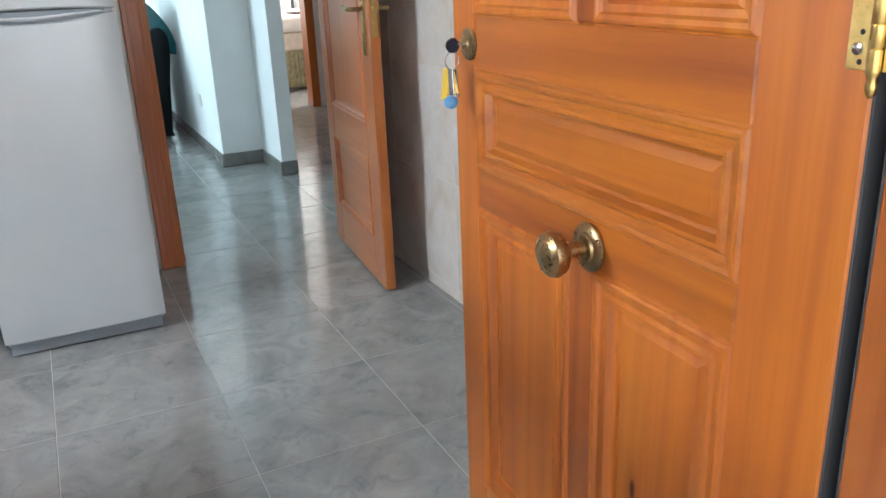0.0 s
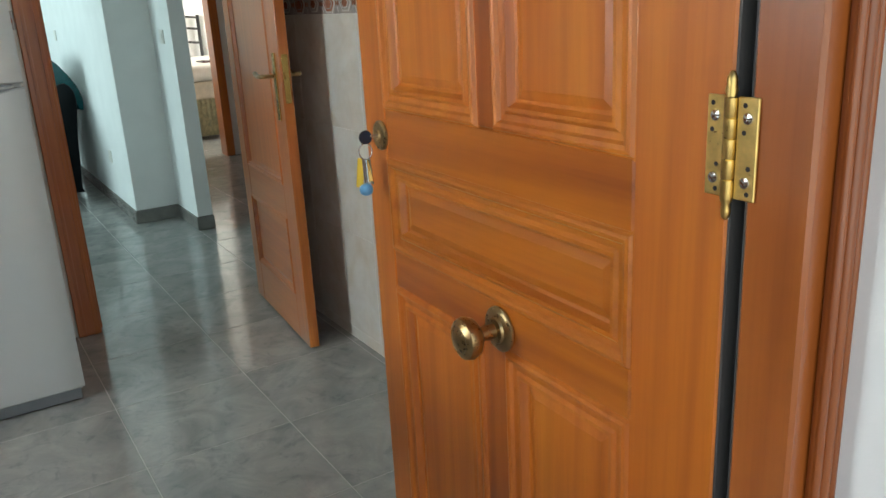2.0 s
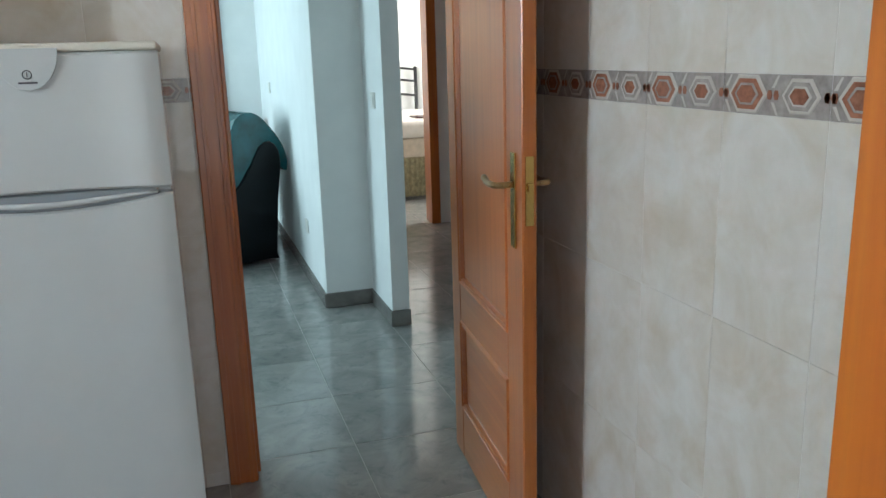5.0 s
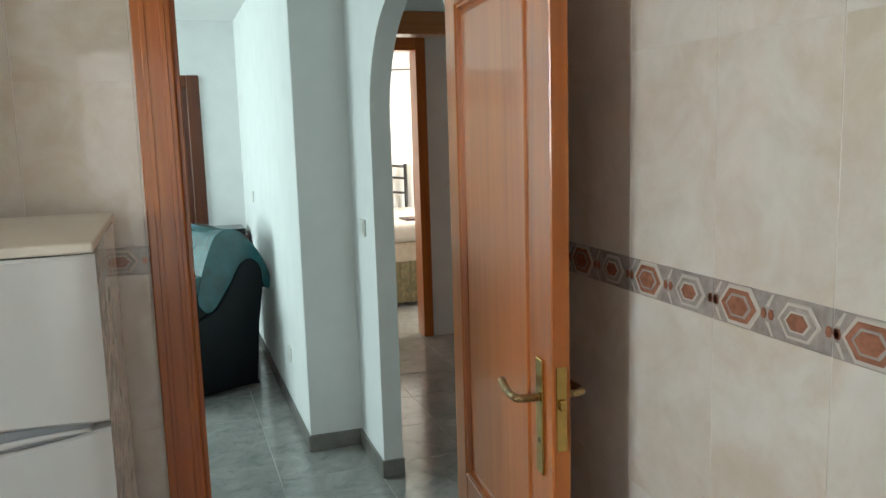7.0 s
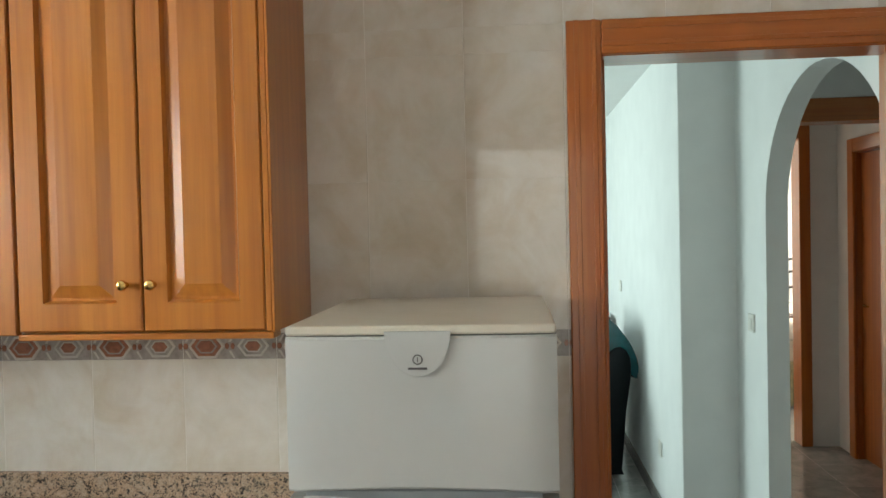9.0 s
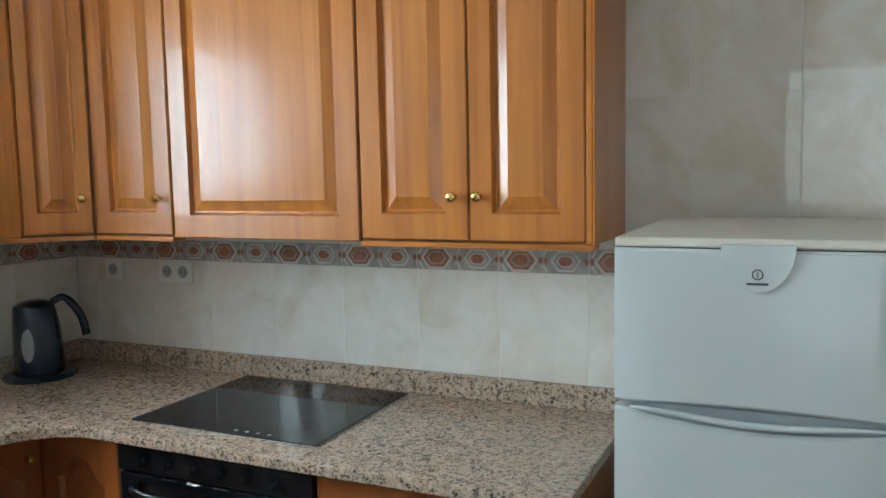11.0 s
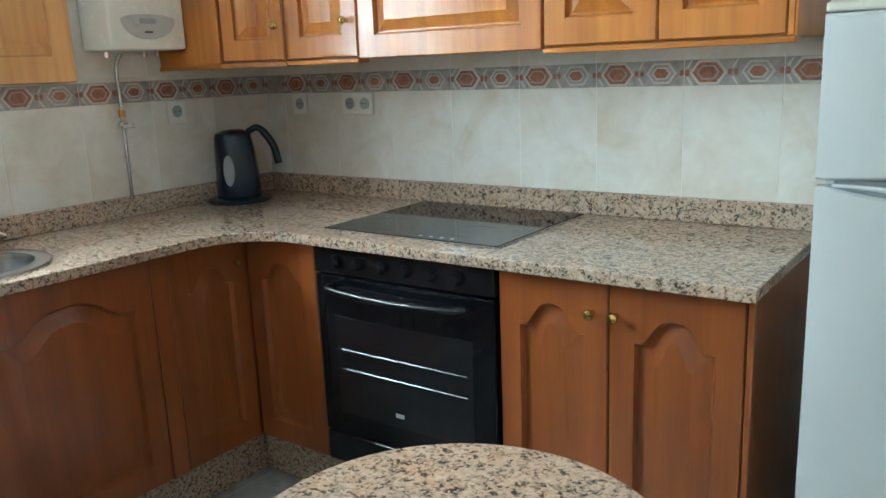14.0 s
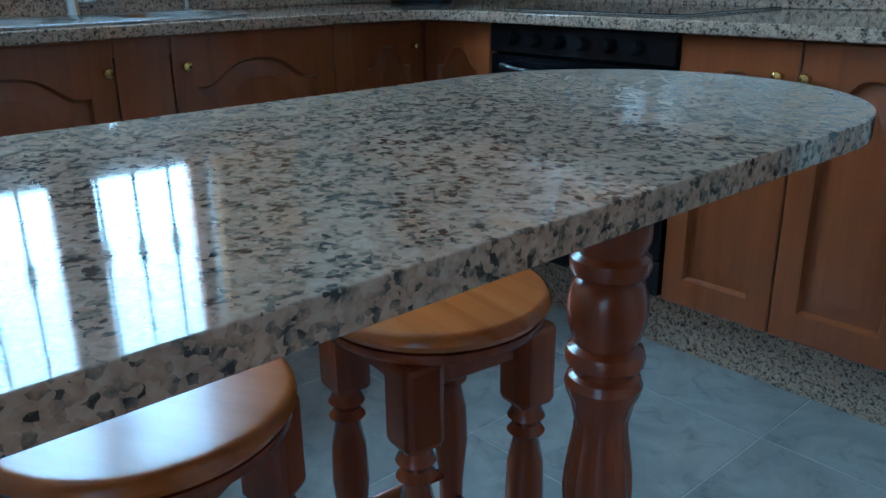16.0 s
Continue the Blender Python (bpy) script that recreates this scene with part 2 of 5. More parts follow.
panel_grey = plain("pale_grey_plastic", (0.50, 0.51, 0.48), 0.3, vary=0.03)
dark_plastic = plain("dark_blue_plastic", (0.008, 0.017, 0.034), 0.14, vary=0.2)
black_glass = plain("black_glass", (0.006, 0.007, 0.009), 0.05, vary=0.1)
black_enamel = plain("black_enamel", (0.009, 0.010, 0.012), 0.18, vary=0.15)
brass = plain("polished_brass", (0.62, 0.42, 0.14), 0.2, 1.0, vary=0.18, scale=30)
hinge_brass = plain("dull_yellow_brass", (0.68, 0.49, 0.17), 0.32, 1.0, vary=0.22, scale=45)
old_brass = plain("aged_brass", (0.36, 0.25, 0.12), 0.3, 1.0, vary=0.25, scale=40)
chrome = plain("chrome", (0.75, 0.76, 0.78), 0.1, 1.0, vary=0.03)
steel = plain("brushed_steel", (0.55, 0.57, 0.60), 0.22, 1.0, vary=0.05)
dark_metal = plain("black_iron", (0.012, 0.012, 0.014), 0.4, vary=0.2)
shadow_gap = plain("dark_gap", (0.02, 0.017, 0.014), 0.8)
leather = plain("dark_teal_leather", (0.008, 0.085, 0.095), 0.2, vary=0.35, scale=9, relief=0.003, relief_scale=22, coat=0.5)
leather_black = plain("black_leather", (0.005, 0.008, 0.010), 0.42, vary=0.25, relief=0.001, relief_scale=160)
fabric_beige = plain("beige_bedspread", (0.58, 0.50, 0.40), 0.9, vary=0.12, scale=20)
fabric_white = plain("white_blanket", (0.74, 0.70, 0.64), 0.9, vary=0.06, scale=15)
fabric_stripe = plain("olive_valance", (0.24, 0.21, 0.12), 0.9, vary=0.4, scale=25)
# unseen ground, made pale so that it throws sunlight up to the entry
paving = plain("bounce_paving", (0.50, 0.44, 0.38), 0.8, vary=0.15, scale=3, relief=0.001)
grass_far = plain("garden_ground", (0.10, 0.12, 0.045), 0.95, vary=0.35, scale=1.5)
yellow_tag = plain("yellow_tag", (0.62, 0.40, 0.03), 0.4)
blue_tag = plain("blue_tag", (0.10, 0.30, 0.52), 0.3)
mahogany = plain("dark_red_veneer", (0.06, 0.014, 0.012), 0.25, vary=0.3, scale=14)
# flat charcoal for strips that hold the hinge gap's shade
gap_shade_grey = plain("charcoal_gap_shade", (0.060, 0.058, 0.056), 0.7, vary=0.1)
ink = plain("dark_ink", (0.06, 0.06, 0.065), 0.5)

glass, gn, gl, gb = material("clear_glass")
gb.inputs["Base Color"].default_value = (0.96, 0.99, 0.98, 1)
gb.inputs["Transmission Weight"].default_value, gb.inputs["Roughness"].default_value, gb.inputs["IOR"].default_value = 1.0, 0.0, 1.45


black_glass.node_tree.nodes["Principled BSDF"].inputs["Specular IOR Level"].default_value = 0.25
leather_black.node_tree.nodes["Principled BSDF"].inputs["Specular IOR Level"].default_value = 0.2
black_enamel.node_tree.nodes["Principled BSDF"].inputs["Specular IOR Level"].default_value = 0.5

# ---- mesh helpers ----
def link(name, bm, mat, parent=None, label="", smooth=False):
    me = bpy.data.meshes.new(name)
    bmesh.ops.recalc_face_normals(bm, faces=bm.faces)
    bm.to_mesh(me); bm.free()
    for mm in (mat if isinstance(mat, (list, tuple)) else [mat]):
        me.materials.append(mm)
    if smooth:
        me.shade_smooth() if smooth is True else me.set_sharp_from_angle(angle=radians(smooth))
    ob = new(name, me)
    if parent:
        ob.parent = parent
    if label:
        ob["label"] = label
    return ob


def part(name, bm, mat, parent, label="", smooth=False):
    return link(name, bm, mat, parent, label, smooth)


def thing(name, label, category, group="", kind="", m=None):
    ob = new(name)
    ob.empty_display_size = 0.1
    if m is not None:
        ob.matrix_basis = m
    return tagged(ob, label, category, group, kind)


def box(x0, x1, y0, y1, z0, z1, bev=0.0, bm=None, seg=1):
    bm = bm or bmesh.new()
    r = bmesh.ops.create_cube(bm, size=1, matrix=Matrix.LocRotScale(((x0 + x1) / 2, (y0 + y1) / 2, (z0 + z1) / 2), None, (abs(x1 - x0), abs(y1 - y0), abs(z1 - z0))))
    if bev:
        es = list({e for v in r["verts"] for e in v.link_edges})
        bmesh.ops.bevel(bm, geom=es, offset=bev, segments=seg, profile=0.5, affect="EDGES")
    return bm


def lathe(profile, steps=28, bm=None, at=(0, 0, 0), axis="z"):
    """A turned solid from (radius, height) pairs, closed at both ends."""
    bm = bm or bmesh.new()
    place = {"z": Matrix.Identity(4), "y": pose(0, 0, 0, -90), "x": pose(0, 0, 0, 0, 90)}[axis]
    place = Matrix.Translation(at) @ place
    rings = []
    for r, h in profile:
        rings.append([bm.verts.new(place @ Vector((r * math.cos(2 * math.pi * k / steps), r * math.sin(2 * math.pi * k / steps), h))) for k in range(steps)])
    for a, b in zip(rings, rings[1:]):
        for k in range(steps):
            bm.faces.new((a[k], a[(k + 1) % steps], b[(k + 1) % steps], b[k]))
    bm.faces.new(rings[0][::-1]); bm.faces.new(rings[-1])
    return bm


def tube(points, radius, steps=10, bm=None):
    """A round bar along a smooth run of points."""
    bm = bm or bmesh.new()
    pts = [Vector(p) for p in points]
    rings, side = [], None
    for k, p in enumerate(pts):
        d = (pts[min(k + 1, len(pts) - 1)] - pts[max(k - 1, 0)]).normalized()
        if side is None:
            side = d.orthogonal().normalized()
        side = (side - d * side.dot(d)).normalized()
        up = d.cross(side)
        r = radius[k] if isinstance(radius, (list, tuple)) else radius
        rings.append([bm.verts.new(p + r * (math.cos(a) * side + math.sin(a) * up)) for a in (2 * math.pi * j / steps for j in range(steps))])
    for a, b in zip(rings, rings[1:]):
        for j in range(steps):
            bm.faces.new((a[j], a[(j + 1) % steps], b[(j + 1) % steps], b[j]))
    bm.faces.new(rings[0][::-1]); bm.faces.new(rings[-1])
    return bm


def curve_points(ctrl, n=24):
    """Catmull-Rom points through the given ones."""
    p = [Vector(c) for c in ctrl]
    p = [2 * p[0] - p[1]] + p + [2 * p[-1] - p[-2]]
    out = []
    for i in range(1, len(p) - 2):
        for k in range(n // (len(p) - 3)):
            t = k / (n // (len(p) - 3))
            a, b, c, d = p[i - 1:i + 3]
            out.append(0.5 * ((2 * b) + (c - a) * t + (2 * a - 5 * b + 4 * c - d) * t * t + (3 * b - a - 3 * c + d) * t ** 3))
    return out + [p[-2]]


def slab(outer, z0, z1, holes=(), bev=0.0, bm=None):
    """A flat plate with an outline and holes."""
    bm = bm or bmesh.new()
    loops = []
    for pts in (outer, *holes):
        vs = [bm.verts.new((x, y, z1)) for x, y in pts]
        loops.append((vs, [bm.edges.new((vs[k], vs[(k + 1) % len(vs)])) for k in range(len(vs))]))
    made = bmesh.ops.triangle_fill(bm, use_beauty=True, edges=[e for _, es in loops for e in es])
    faces = [g for g in made["geom"] if isinstance(g, bmesh.types.BMFace)]
    bmesh.ops.recalc_face_normals(bm, faces=faces)
    ext = bmesh.ops.extrude_face_region(bm, geom=faces, use_keep_orig=True)
    vs = [g for g in ext["geom"] if isinstance(g, bmesh.types.BMVert)]
    bmesh.ops.translate(bm, verts=vs, vec=(0, 0, z0 - z1))
    bmesh.ops.recalc_face_normals(bm, faces=bm.faces)
    if bev:
        es = [e for e in bm.edges if len(e.link_faces) == 2 and e.calc_face_angle(0) > 1.2 and abs(e.verts[0].co.z - e.verts[1].co.z) < 1e-5]
        bmesh.ops.bevel(bm, geom=es, offset=bev, segments=3, profile=0.5, affect="EDGES", clamp_overlap=True)
    return bm


def moved(bm, m):
    bmesh.ops.transform(bm, matrix=m, verts=bm.verts)
    return bm


def panel_board(w, h, t, stile, rail, arch=0.0, field=0.035, groove=0.007, depth=0.008):
    """A framed board with a raised field, whose head may be arched. x: 0..w, z: 0..h, face at y = 0, back at y = t."""
    bm = bmesh.new()
    n = 40

    def outline(d):
        x0, x1, z0, z1 = stile + d, w - stile - d, rail + d, h - rail - d
        pts = [(x0, z0), (x1, z0)]
        for k in range(n + 1):
            u = 1 - k / n
            s = abs(2 * u - 1)
            lift = 0.0
            if arch:
                lift = -arch + arch * (0.5 + 0.5 * math.cos(math.pi * min(1.0, s / 0.86) ** 1.5))
            pts.append((x0 + (x1 - x0) * u, z1 + lift))
        return pts

    ref = outline(0)
    outer = [(0, 0), (w, 0)] + [(w * (1 - k / n), h) for k in range(n + 1)]
    rings = [(outer, t), (outer, 0.003), ([(min(max(x, 0.003), w - 0.003), min(max(z, 0.003), h - 0.003)) for x, z in outer], 0.0),
             (ref, 0.0), (outline(groove * 0.5), depth), (outline(groove), depth), (outline(groove + field), 0.001), (outline(groove + field + 0.002), 0.0008)]
    vs = [[bm.verts.new((x, y, z)) for x, z in pts] for pts, y in rings]
    k_ = len(outer)
    for a, b in zip(vs, vs[1:]):
        for k in range(k_):
            bm.faces.new((a[k], a[(k + 1) % k_], b[(k + 1) % k_], b[k]))
    bm.faces.new(vs[0]); bm.faces.new(vs[-1])
    return bm


def knob(parent, at, axis_m, r=0.013, mat=None):
    bm = lathe([(r * 0.55, 0), (r * 0.5, 0.004), (r * 0.32, 0.010), (r * 0.8, 0.016), (r, 0.021), (r * 0.85, 0.027), (r * 0.3, 0.030)], 16)
    moved(bm, Matrix.Translation(at) @ axis_m)
    return part("knob", bm, mat or brass, parent, "small brass knob", 40)


FACE_S = pose(0, 0, 0, 90)          # a turned part that sticks out towards -y


def framed(parent, u0, u1, z0, z1, t, mat_v, mat_h, panels, mould=0.022, face=0.0, mat_m=None):
    """A panelled door leaf: stiles, rails and raised fields as parts. Local x along the leaf, face at y = face and back at y = face + t.
    panels: (u0, u1, z0, z1) of every field."""
    lo, hi = min(p[0] for p in panels), max(p[1] for p in panels)
    for a, b in ((u0, lo), (hi, u1)):
        part("stile", box(a, b, face, face + t, z0, z1, 0.003), mat_v, parent)
    zs = sorted({(p[2], p[3]) for p in panels})
    edges = [z0] + [v for p in zs for v in p] + [z1]
    for a, b in zip(edges[0::2], edges[1::2]):
        part("rail", box(lo, hi, face + 0.0006, face + t - 0.0006, a, b, 0.003), mat_h, parent)
    for z_a, z_b in zs:
        row = sorted(p for p in panels if (p[2], p[3]) == (z_a, z_b))
        for p, q in zip(row, row[1:]):
            part("muntin", box(p[1], q[0], face + 0.0008, face + t - 0.0008, z_a, z_b, 0.003), mat_m or mat_v, parent)
        for p in row:
            for side, y_face, sgn in (("front", face, 1), ("back", face + t, -1)):
                bm = bmesh.new()
                rings = []
                for d, dep in ((-0.005, 0.002), (0.0, 0.001), (mould * 0.06, -0.0035), (mould * 0.16, -0.005), (mould * 0.28, -0.0035), (mould * 0.36, 0.0015), (mould * 0.55, 0.003), (mould * 0.66, -0.001), (mould * 0.78, -0.001), (mould * 0.9, 0.010), (mould, 0.012), (mould + 0.003, 0.0115), (mould + 0.014, 0.0085), (mould + 0.016, 0.0085)):
                    rings.append([bm.verts.new((x, y_face + sgn * dep, z)) for x, z in ((p[0] + d, p[2] + d), (p[1] - d, p[2] + d), (p[1] - d, p[3] - d), (p[0] + d, p[3] - d))])
                for a, b in zip(rings, rings[1:]):
                    for k in range(4):
                        bm.faces.new((a[k], a[(k + 1) % 4], b[(k + 1) % 4], b[k]))
                bm.faces.new(rings[-1])
                part("panel", bm, mat_h if (p[1] - p[0]) > (p[3] - p[2]) * 1.3 else mat_v, parent)


# ---- structure ----
def structure(name, bm, mat, label, category="wall"):
    return tagged(link(name, bm, mat), label, category, kind="structure")


T = 0.008                             # tile thickness; the walls' cores stand behind the tile faces
# ground and outside
structure("ground", box(-60, 60, -60, 60, -0.30, -0.06), grass_far, "dry green garden ground around the house", "ground")
structure("pavement", box(-4, 4, -4, 0.26, -0.06, -0.025), paving, "unseen paving outside the entry, pale to bounce light up", "pavement")

# kitchen walls
north = bmesh.new()
for x0, x1, z0, z1 in ((W - 0.25, 0.386 - 0.02, -0.05, CEIL), (1.135 + 0.02, 4.2, -0.05, CEIL), (0.366, 1.155, 2.045, CEIL)):
    box(x0, x1, N + T, N + 0.13, z0, z1, bm=north)
wall_n = structure("wall_north", north, plaster, "white plaster partition wall, tiled on the kitchen side")
wall_e = structure("wall_east", box(E + T, E + 0.2, S, N + T, -0.05, CEIL), plaster, "kitchen side wall behind cream tiles")
west = bmesh.new()
for y0, y1, z0, z1 in ((S, 1.44, -0.05, CEIL), (2.32, N + T, -0.05, CEIL), (1.44, 2.32, -0.05, 1.33), (1.44, 2.32, 2.14, CEIL)):
    box(W - 0.16, W - T, y0, y1, z0, z1, bm=west)
wall_w = structure("wall_west", west, plaster, "kitchen outer wall with a window, tiled inside")
south = bmesh.new()
for x0, x1, z0, z1 in ((-5.0, -0.112, -0.3, 2.9), (0.687, 5.0, -0.3, 2.9), (-0.112, 0.687, 2.12, 2.9)):
    box(x0, x1, 0.366 if x1 < 0 else 0.26, S - T, z0, z1, bm=south)
wall_s = structure("wall_south", south, stucco, "rough white stucco outer wall round the entry")
structure("threshold", box(-0.112, 0.687, 0.24, S, -0.06, -0.004, 0.004), stone, "speckled granite threshold of the entry", "threshold")
structure("ceiling", box(W - 0.25, 4.2, S - T, 10.5, CEIL, CEIL + 0.15), plaster_smooth, "plain white ceiling", "ceiling")

# hall, living room and bedroom beyond the inner door
ARCH_Y0, ARCH_Y1, ARCH_X0, ARCH_X1, ARCH_TOP = 3.62, 4.775, 1.195, 1.285, 2.13


def arch_wall():
    """A wall along y with a round-headed opening."""
    bm = bmesh.new()
    mid_z = ARCH_TOP - 0.50
    c = (ARCH_Y0 + ARCH_Y1) / 2
    half = (ARCH_Y1 - ARCH_Y0) / 2
    head = [(c + half * math.cos(a), mid_z + 0.50 * math.sin(a)) for a in (math.pi * k / 24 for k in range(25))]
    poly = [(ARCH_Y1, 0.0)] + head + [(ARCH_Y0, 0.0), (N + 0.13, 0.0), (N + 0.13, CEIL), (5.22, CEIL), (5.22, 0.0)]
    front = [bm.verts.new((ARCH_X0, y, z)) for y, z in poly]
    es = [bm.edges.new((front[k], front[(k + 1) % len(front)])) for k in range(len(front))]
    made = bmesh.ops.triangle_fill(bm, use_beauty=True, edges=es)
    fs = [g for g in made["geom"] if isinstance(g, bmesh.types.BMFace)]
    ext = bmesh.ops.extrude_face_region(bm, geom=fs, use_keep_orig=True)
    bmesh.ops.translate(bm, verts=[g for g in ext["geom"] if isinstance(g, bmesh.types.BMVert)], vec=(ARCH_X1 - ARCH_X0, 0, 0))
    return bm


structure("wall_arch", arch_wall(), plaster, "white plaster wall with a round-headed arch")
structure("wall_pillar", box(0.932, 1.285, 5.22, 8.1, -0.05, CEIL, 0.004), plaster, "white plaster wall end between hall and living room")
far = bmesh.new()
for x0, x1, z0, z1 in ((W - 0.25, -0.32, -0.05, CEIL), (0.58, 1.285, -0.05, CEIL), (-0.32, 0.58, 2.0, CEIL)):
    box(x0, x1, 8.1, 8.3, z0, z1, bm=far)
structure("wall_living_far", far, plaster, "white plaster far wall of the living room with a garden door")
lw = bmesh.new()
for y0, y1, z0, z1 in ((N + 0.13, 6.0, -0.05, CEIL), (7.72, 8.3, -0.05, CEIL), (6.0, 7.72, -0.05, 0.7), (6.0, 7.72, 2.3, CEIL)):
    box(W - 0.25, W, y0, y1, z0, z1, bm=lw)
structure("wall_living_window", lw, plaster, "white plaster living room wall with a wide window")
bd = bmesh.new()
for x0, x1, z0, z1 in ((1.285, 1.37, -0.02, CEIL), (2.215, 2.40, -0.02, CEIL), (1.37, 2.215, 2.26, CEIL)):
    box(x0, x1, 7.15, 7.27, z0, z1, bm=bd)
structure("wall_bedroom_front", bd, plaster, "white plaster wall round the bedroom door")
ce = bmesh.new()
for y0, y1, z0, z1 in ((N + 0.13, 6.10, -0.02, CEIL), (6.90, 7.27, -0.02, CEIL), (6.10, 6.90, 2.09, CEIL)):
    box(2.40, 2.52, y0, y1, z0, z1, bm=ce)
structure("wall_corridor", ce, plaster, "white plaster corridor wall with a side door")
structure("wall_corridor_head", box(1.285, 2.40, 5.225, 5.345, 2.155, CEIL), plaster, "white plaster wall over the corridor doorway")
structure("wall_bedroom_far", box(1.0, 4.2, 10.0, 10.2, 0, CEIL), plaster, "warm white bedroom wall")
# unseen wall, with a window opening added for the bedroom lamp
br = bmesh.new()
for y0, y1, z0, z1 in ((N + 0.13, 8.0, 0, CEIL), (9.2, 10.2, 0, CEIL), (8.0, 9.2, 0, 0.9), (8.0, 9.2, 2.1, CEIL)):
    box(4.0, 4.2, y0, y1, z0, z1, bm=br)
structure("wall_bedroom_window", br, plaster, "unseen white plaster bedroom wall, its window added for the lamp")
structure("wall_bedroom_side", box(1.0, 1.285, 8.3, 10.0, 0, CEIL), plaster, "white plaster side wall of the bedroom")
# skirting in the hall
structure("baseboard", box(0.926, 1.20, 5.207, 5.22, 0.002, 0.085, 0.003), baseboard_tile, "grey skirting tile along the wall end", "baseboard")
structure("baseboard", box(1.183, 1.195, ARCH_Y1 - 0.012, 5.2075, 0.002, 0.083, 0.003), baseboard_tile, "grey skirting tile beside the arch", "baseboard")
structure("baseboard", box(1.1835, 1.29, ARCH_Y1 - 0.013, ARCH_Y1, 0.002, 0.085, 0.003), baseboard_tile, "grey skirting tile round the arch's foot", "baseboard")
structure("baseboard", box(0.919, 0.932, 5.21, 8.1, 0.002, 0.085, 0.003), baseboard_tile, "grey skirting tile along the living room wall", "baseboard")


# ---- entry door ----
def casing(parent, x0, x1, z1, w, y_face, proud, mat_v, mat_h, out=-1):
    """Moulded architrave round an opening in a wall along x; out: the side that it stands out to."""
    def strip(a0, a1, b0, b1, mat, along):
        lo, hi = sorted((y_face, y_face + out * proud))
        bm = box(a0, a1, lo, hi, b0, b1, 0.004, seg=2)
        if along == "z":
            for f in (0.22, 0.72):
                box(a0 + (a1 - a0) * f, a0 + (a1 - a0) * (f + 0.14), *sorted((y_face, y_face + out * (proud + 0.003))), b0, b1, 0.0014, bm, 2)
        else:
            for f in (0.22, 0.72):
                box(a0, a1, *sorted((y_face, y_face + out * (proud + 0.003))), b0 + (b1 - b0) * f, b0 + (b1 - b0) * (f + 0.14), 0.0014, bm, 2)
        part("casing", bm, mat, parent)
    strip(x0 - w, x0, -0.0, z1 + w, mat_v, "z")
    strip(x1, x1 + w, -0.0, z1 + w, mat_v, "z")
    strip(x0 + 0.0005, x1 - 0.0005, z1, z1 + w, mat_h, "x")


EX0, EX1, EH = -0.081, 0.618, 2.07
frame_e = thing("door_frame", "reddish varnished pine entry door frame set in white stucco", "door frame", kind="structure")
part("jamb", box(-0.1115, EX0, 0.385, 0.50, 0.0, 2.118, 0.004), jamb_v, frame_e)
part("jamb", box(EX1, 0.686, 0.385, 0.456, 0.0, 2.118, 0.004), jamb_v, frame_e)
part("jamb", box(EX1 + 0.046, 0.686, 0.457, 0.50, 0.0, 2.118, 0.004), jamb_v, frame_e)
part("head", box(EX0, EX1, 0.385, 0.50, EH, 2.118, 0.004), jamb_x, frame_e)
for x0, x1 in ((-0.111, -0.082), (0.645, 0.686)):
    bm = box(x0 + 0.001, x1 - 0.001, 0.374, 0.3845, 0.0, 2.1, 0.004, seg=2)
    for f, r in ((0.16, 0.13), (0.50, 0.17), (0.86, 0.12)):
        x = x0 + (x1 - x0) * f
        tube([(x, 0.376, 0.0), (x, 0.376, 2.1)], (x1 - x0) * r, 12, bm)
    part("moulding", bm, jamb_v, frame_e, "ribbed outer moulding", 40)

# strip added behind the jamb to darken the gap as shade would
part("seal", box(EX1 + 0.006, EX1 + 0.0455, 0.4565, 0.4600, 0.0, 2.06), gap_shade_grey, frame_e, "dark strip for the shade in the hinge gap")
part("reveal", box(0.6835, 0.6865, 0.263, 0.373, 0.0, 2.11), plaster, frame_e, "smooth white reveal")
LEAF_ANG = 88.0
entry = thing("entry_door", "open varnished orange pine panel door with brass knob and keys in the lock", "door", kind="structure",
              m=Matrix.Translation((0.618, 0.452, 0.0)) @ pose(0, 0, 0, 0, 0, LEAF_ANG))
# local x runs along the leaf from the hinge; the outer face looks to local +y, so the leaf is built with its face at y = 0 and its body below
LW, LT = 0.872, 0.042
front_panels = [(0.158, 0.428, 0.175, 0.765), (0.490, 0.788, 0.175, 0.765), (0.158, 0.788, 0.838, 1.010), (0.158, 0.440, 1.100, 1.92), (0.484, 0.788, 1.100, 1.92)]
framed(entry, 0.025, LW, 0.012, 2.055, LT, pine_v, pine_rail, front_panels, mould=0.046, face=-LT, mat_m=pine_red)
bm = lathe([(0.036, 0), (0.036, 0.003), (0.033, 0.006), (0.022, 0.008), (0.020, 0.012), (0.012, 0.014), (0.011, 0.038), (0.020, 0.042), (0.030, 0.050), (0.0335, 0.060), (0.031, 0.069), (0.022, 0.075), (0.020, 0.0742), (0.012, 0.0772), (0.003, 0.078)], 32)
part("door_knob", moved(bm, Matrix.Translation((0.438, 0.0015, 0.797)) @ pose(0, 0, 0, -90)), old_brass, entry, "round aged brass knob with a rose", 35)
bm = lathe([(0.027, 0), (0.027, 0.003), (0.024, 0.006), (0.011, 0.007), (0.010, 0.010)], 28)
part("lock_rose", moved(bm, Matrix.Translation((0.808, 0.0, 1.050)) @ pose(0, 0, 0, -90)), old_brass, entry, "round brass lock rose", 35)


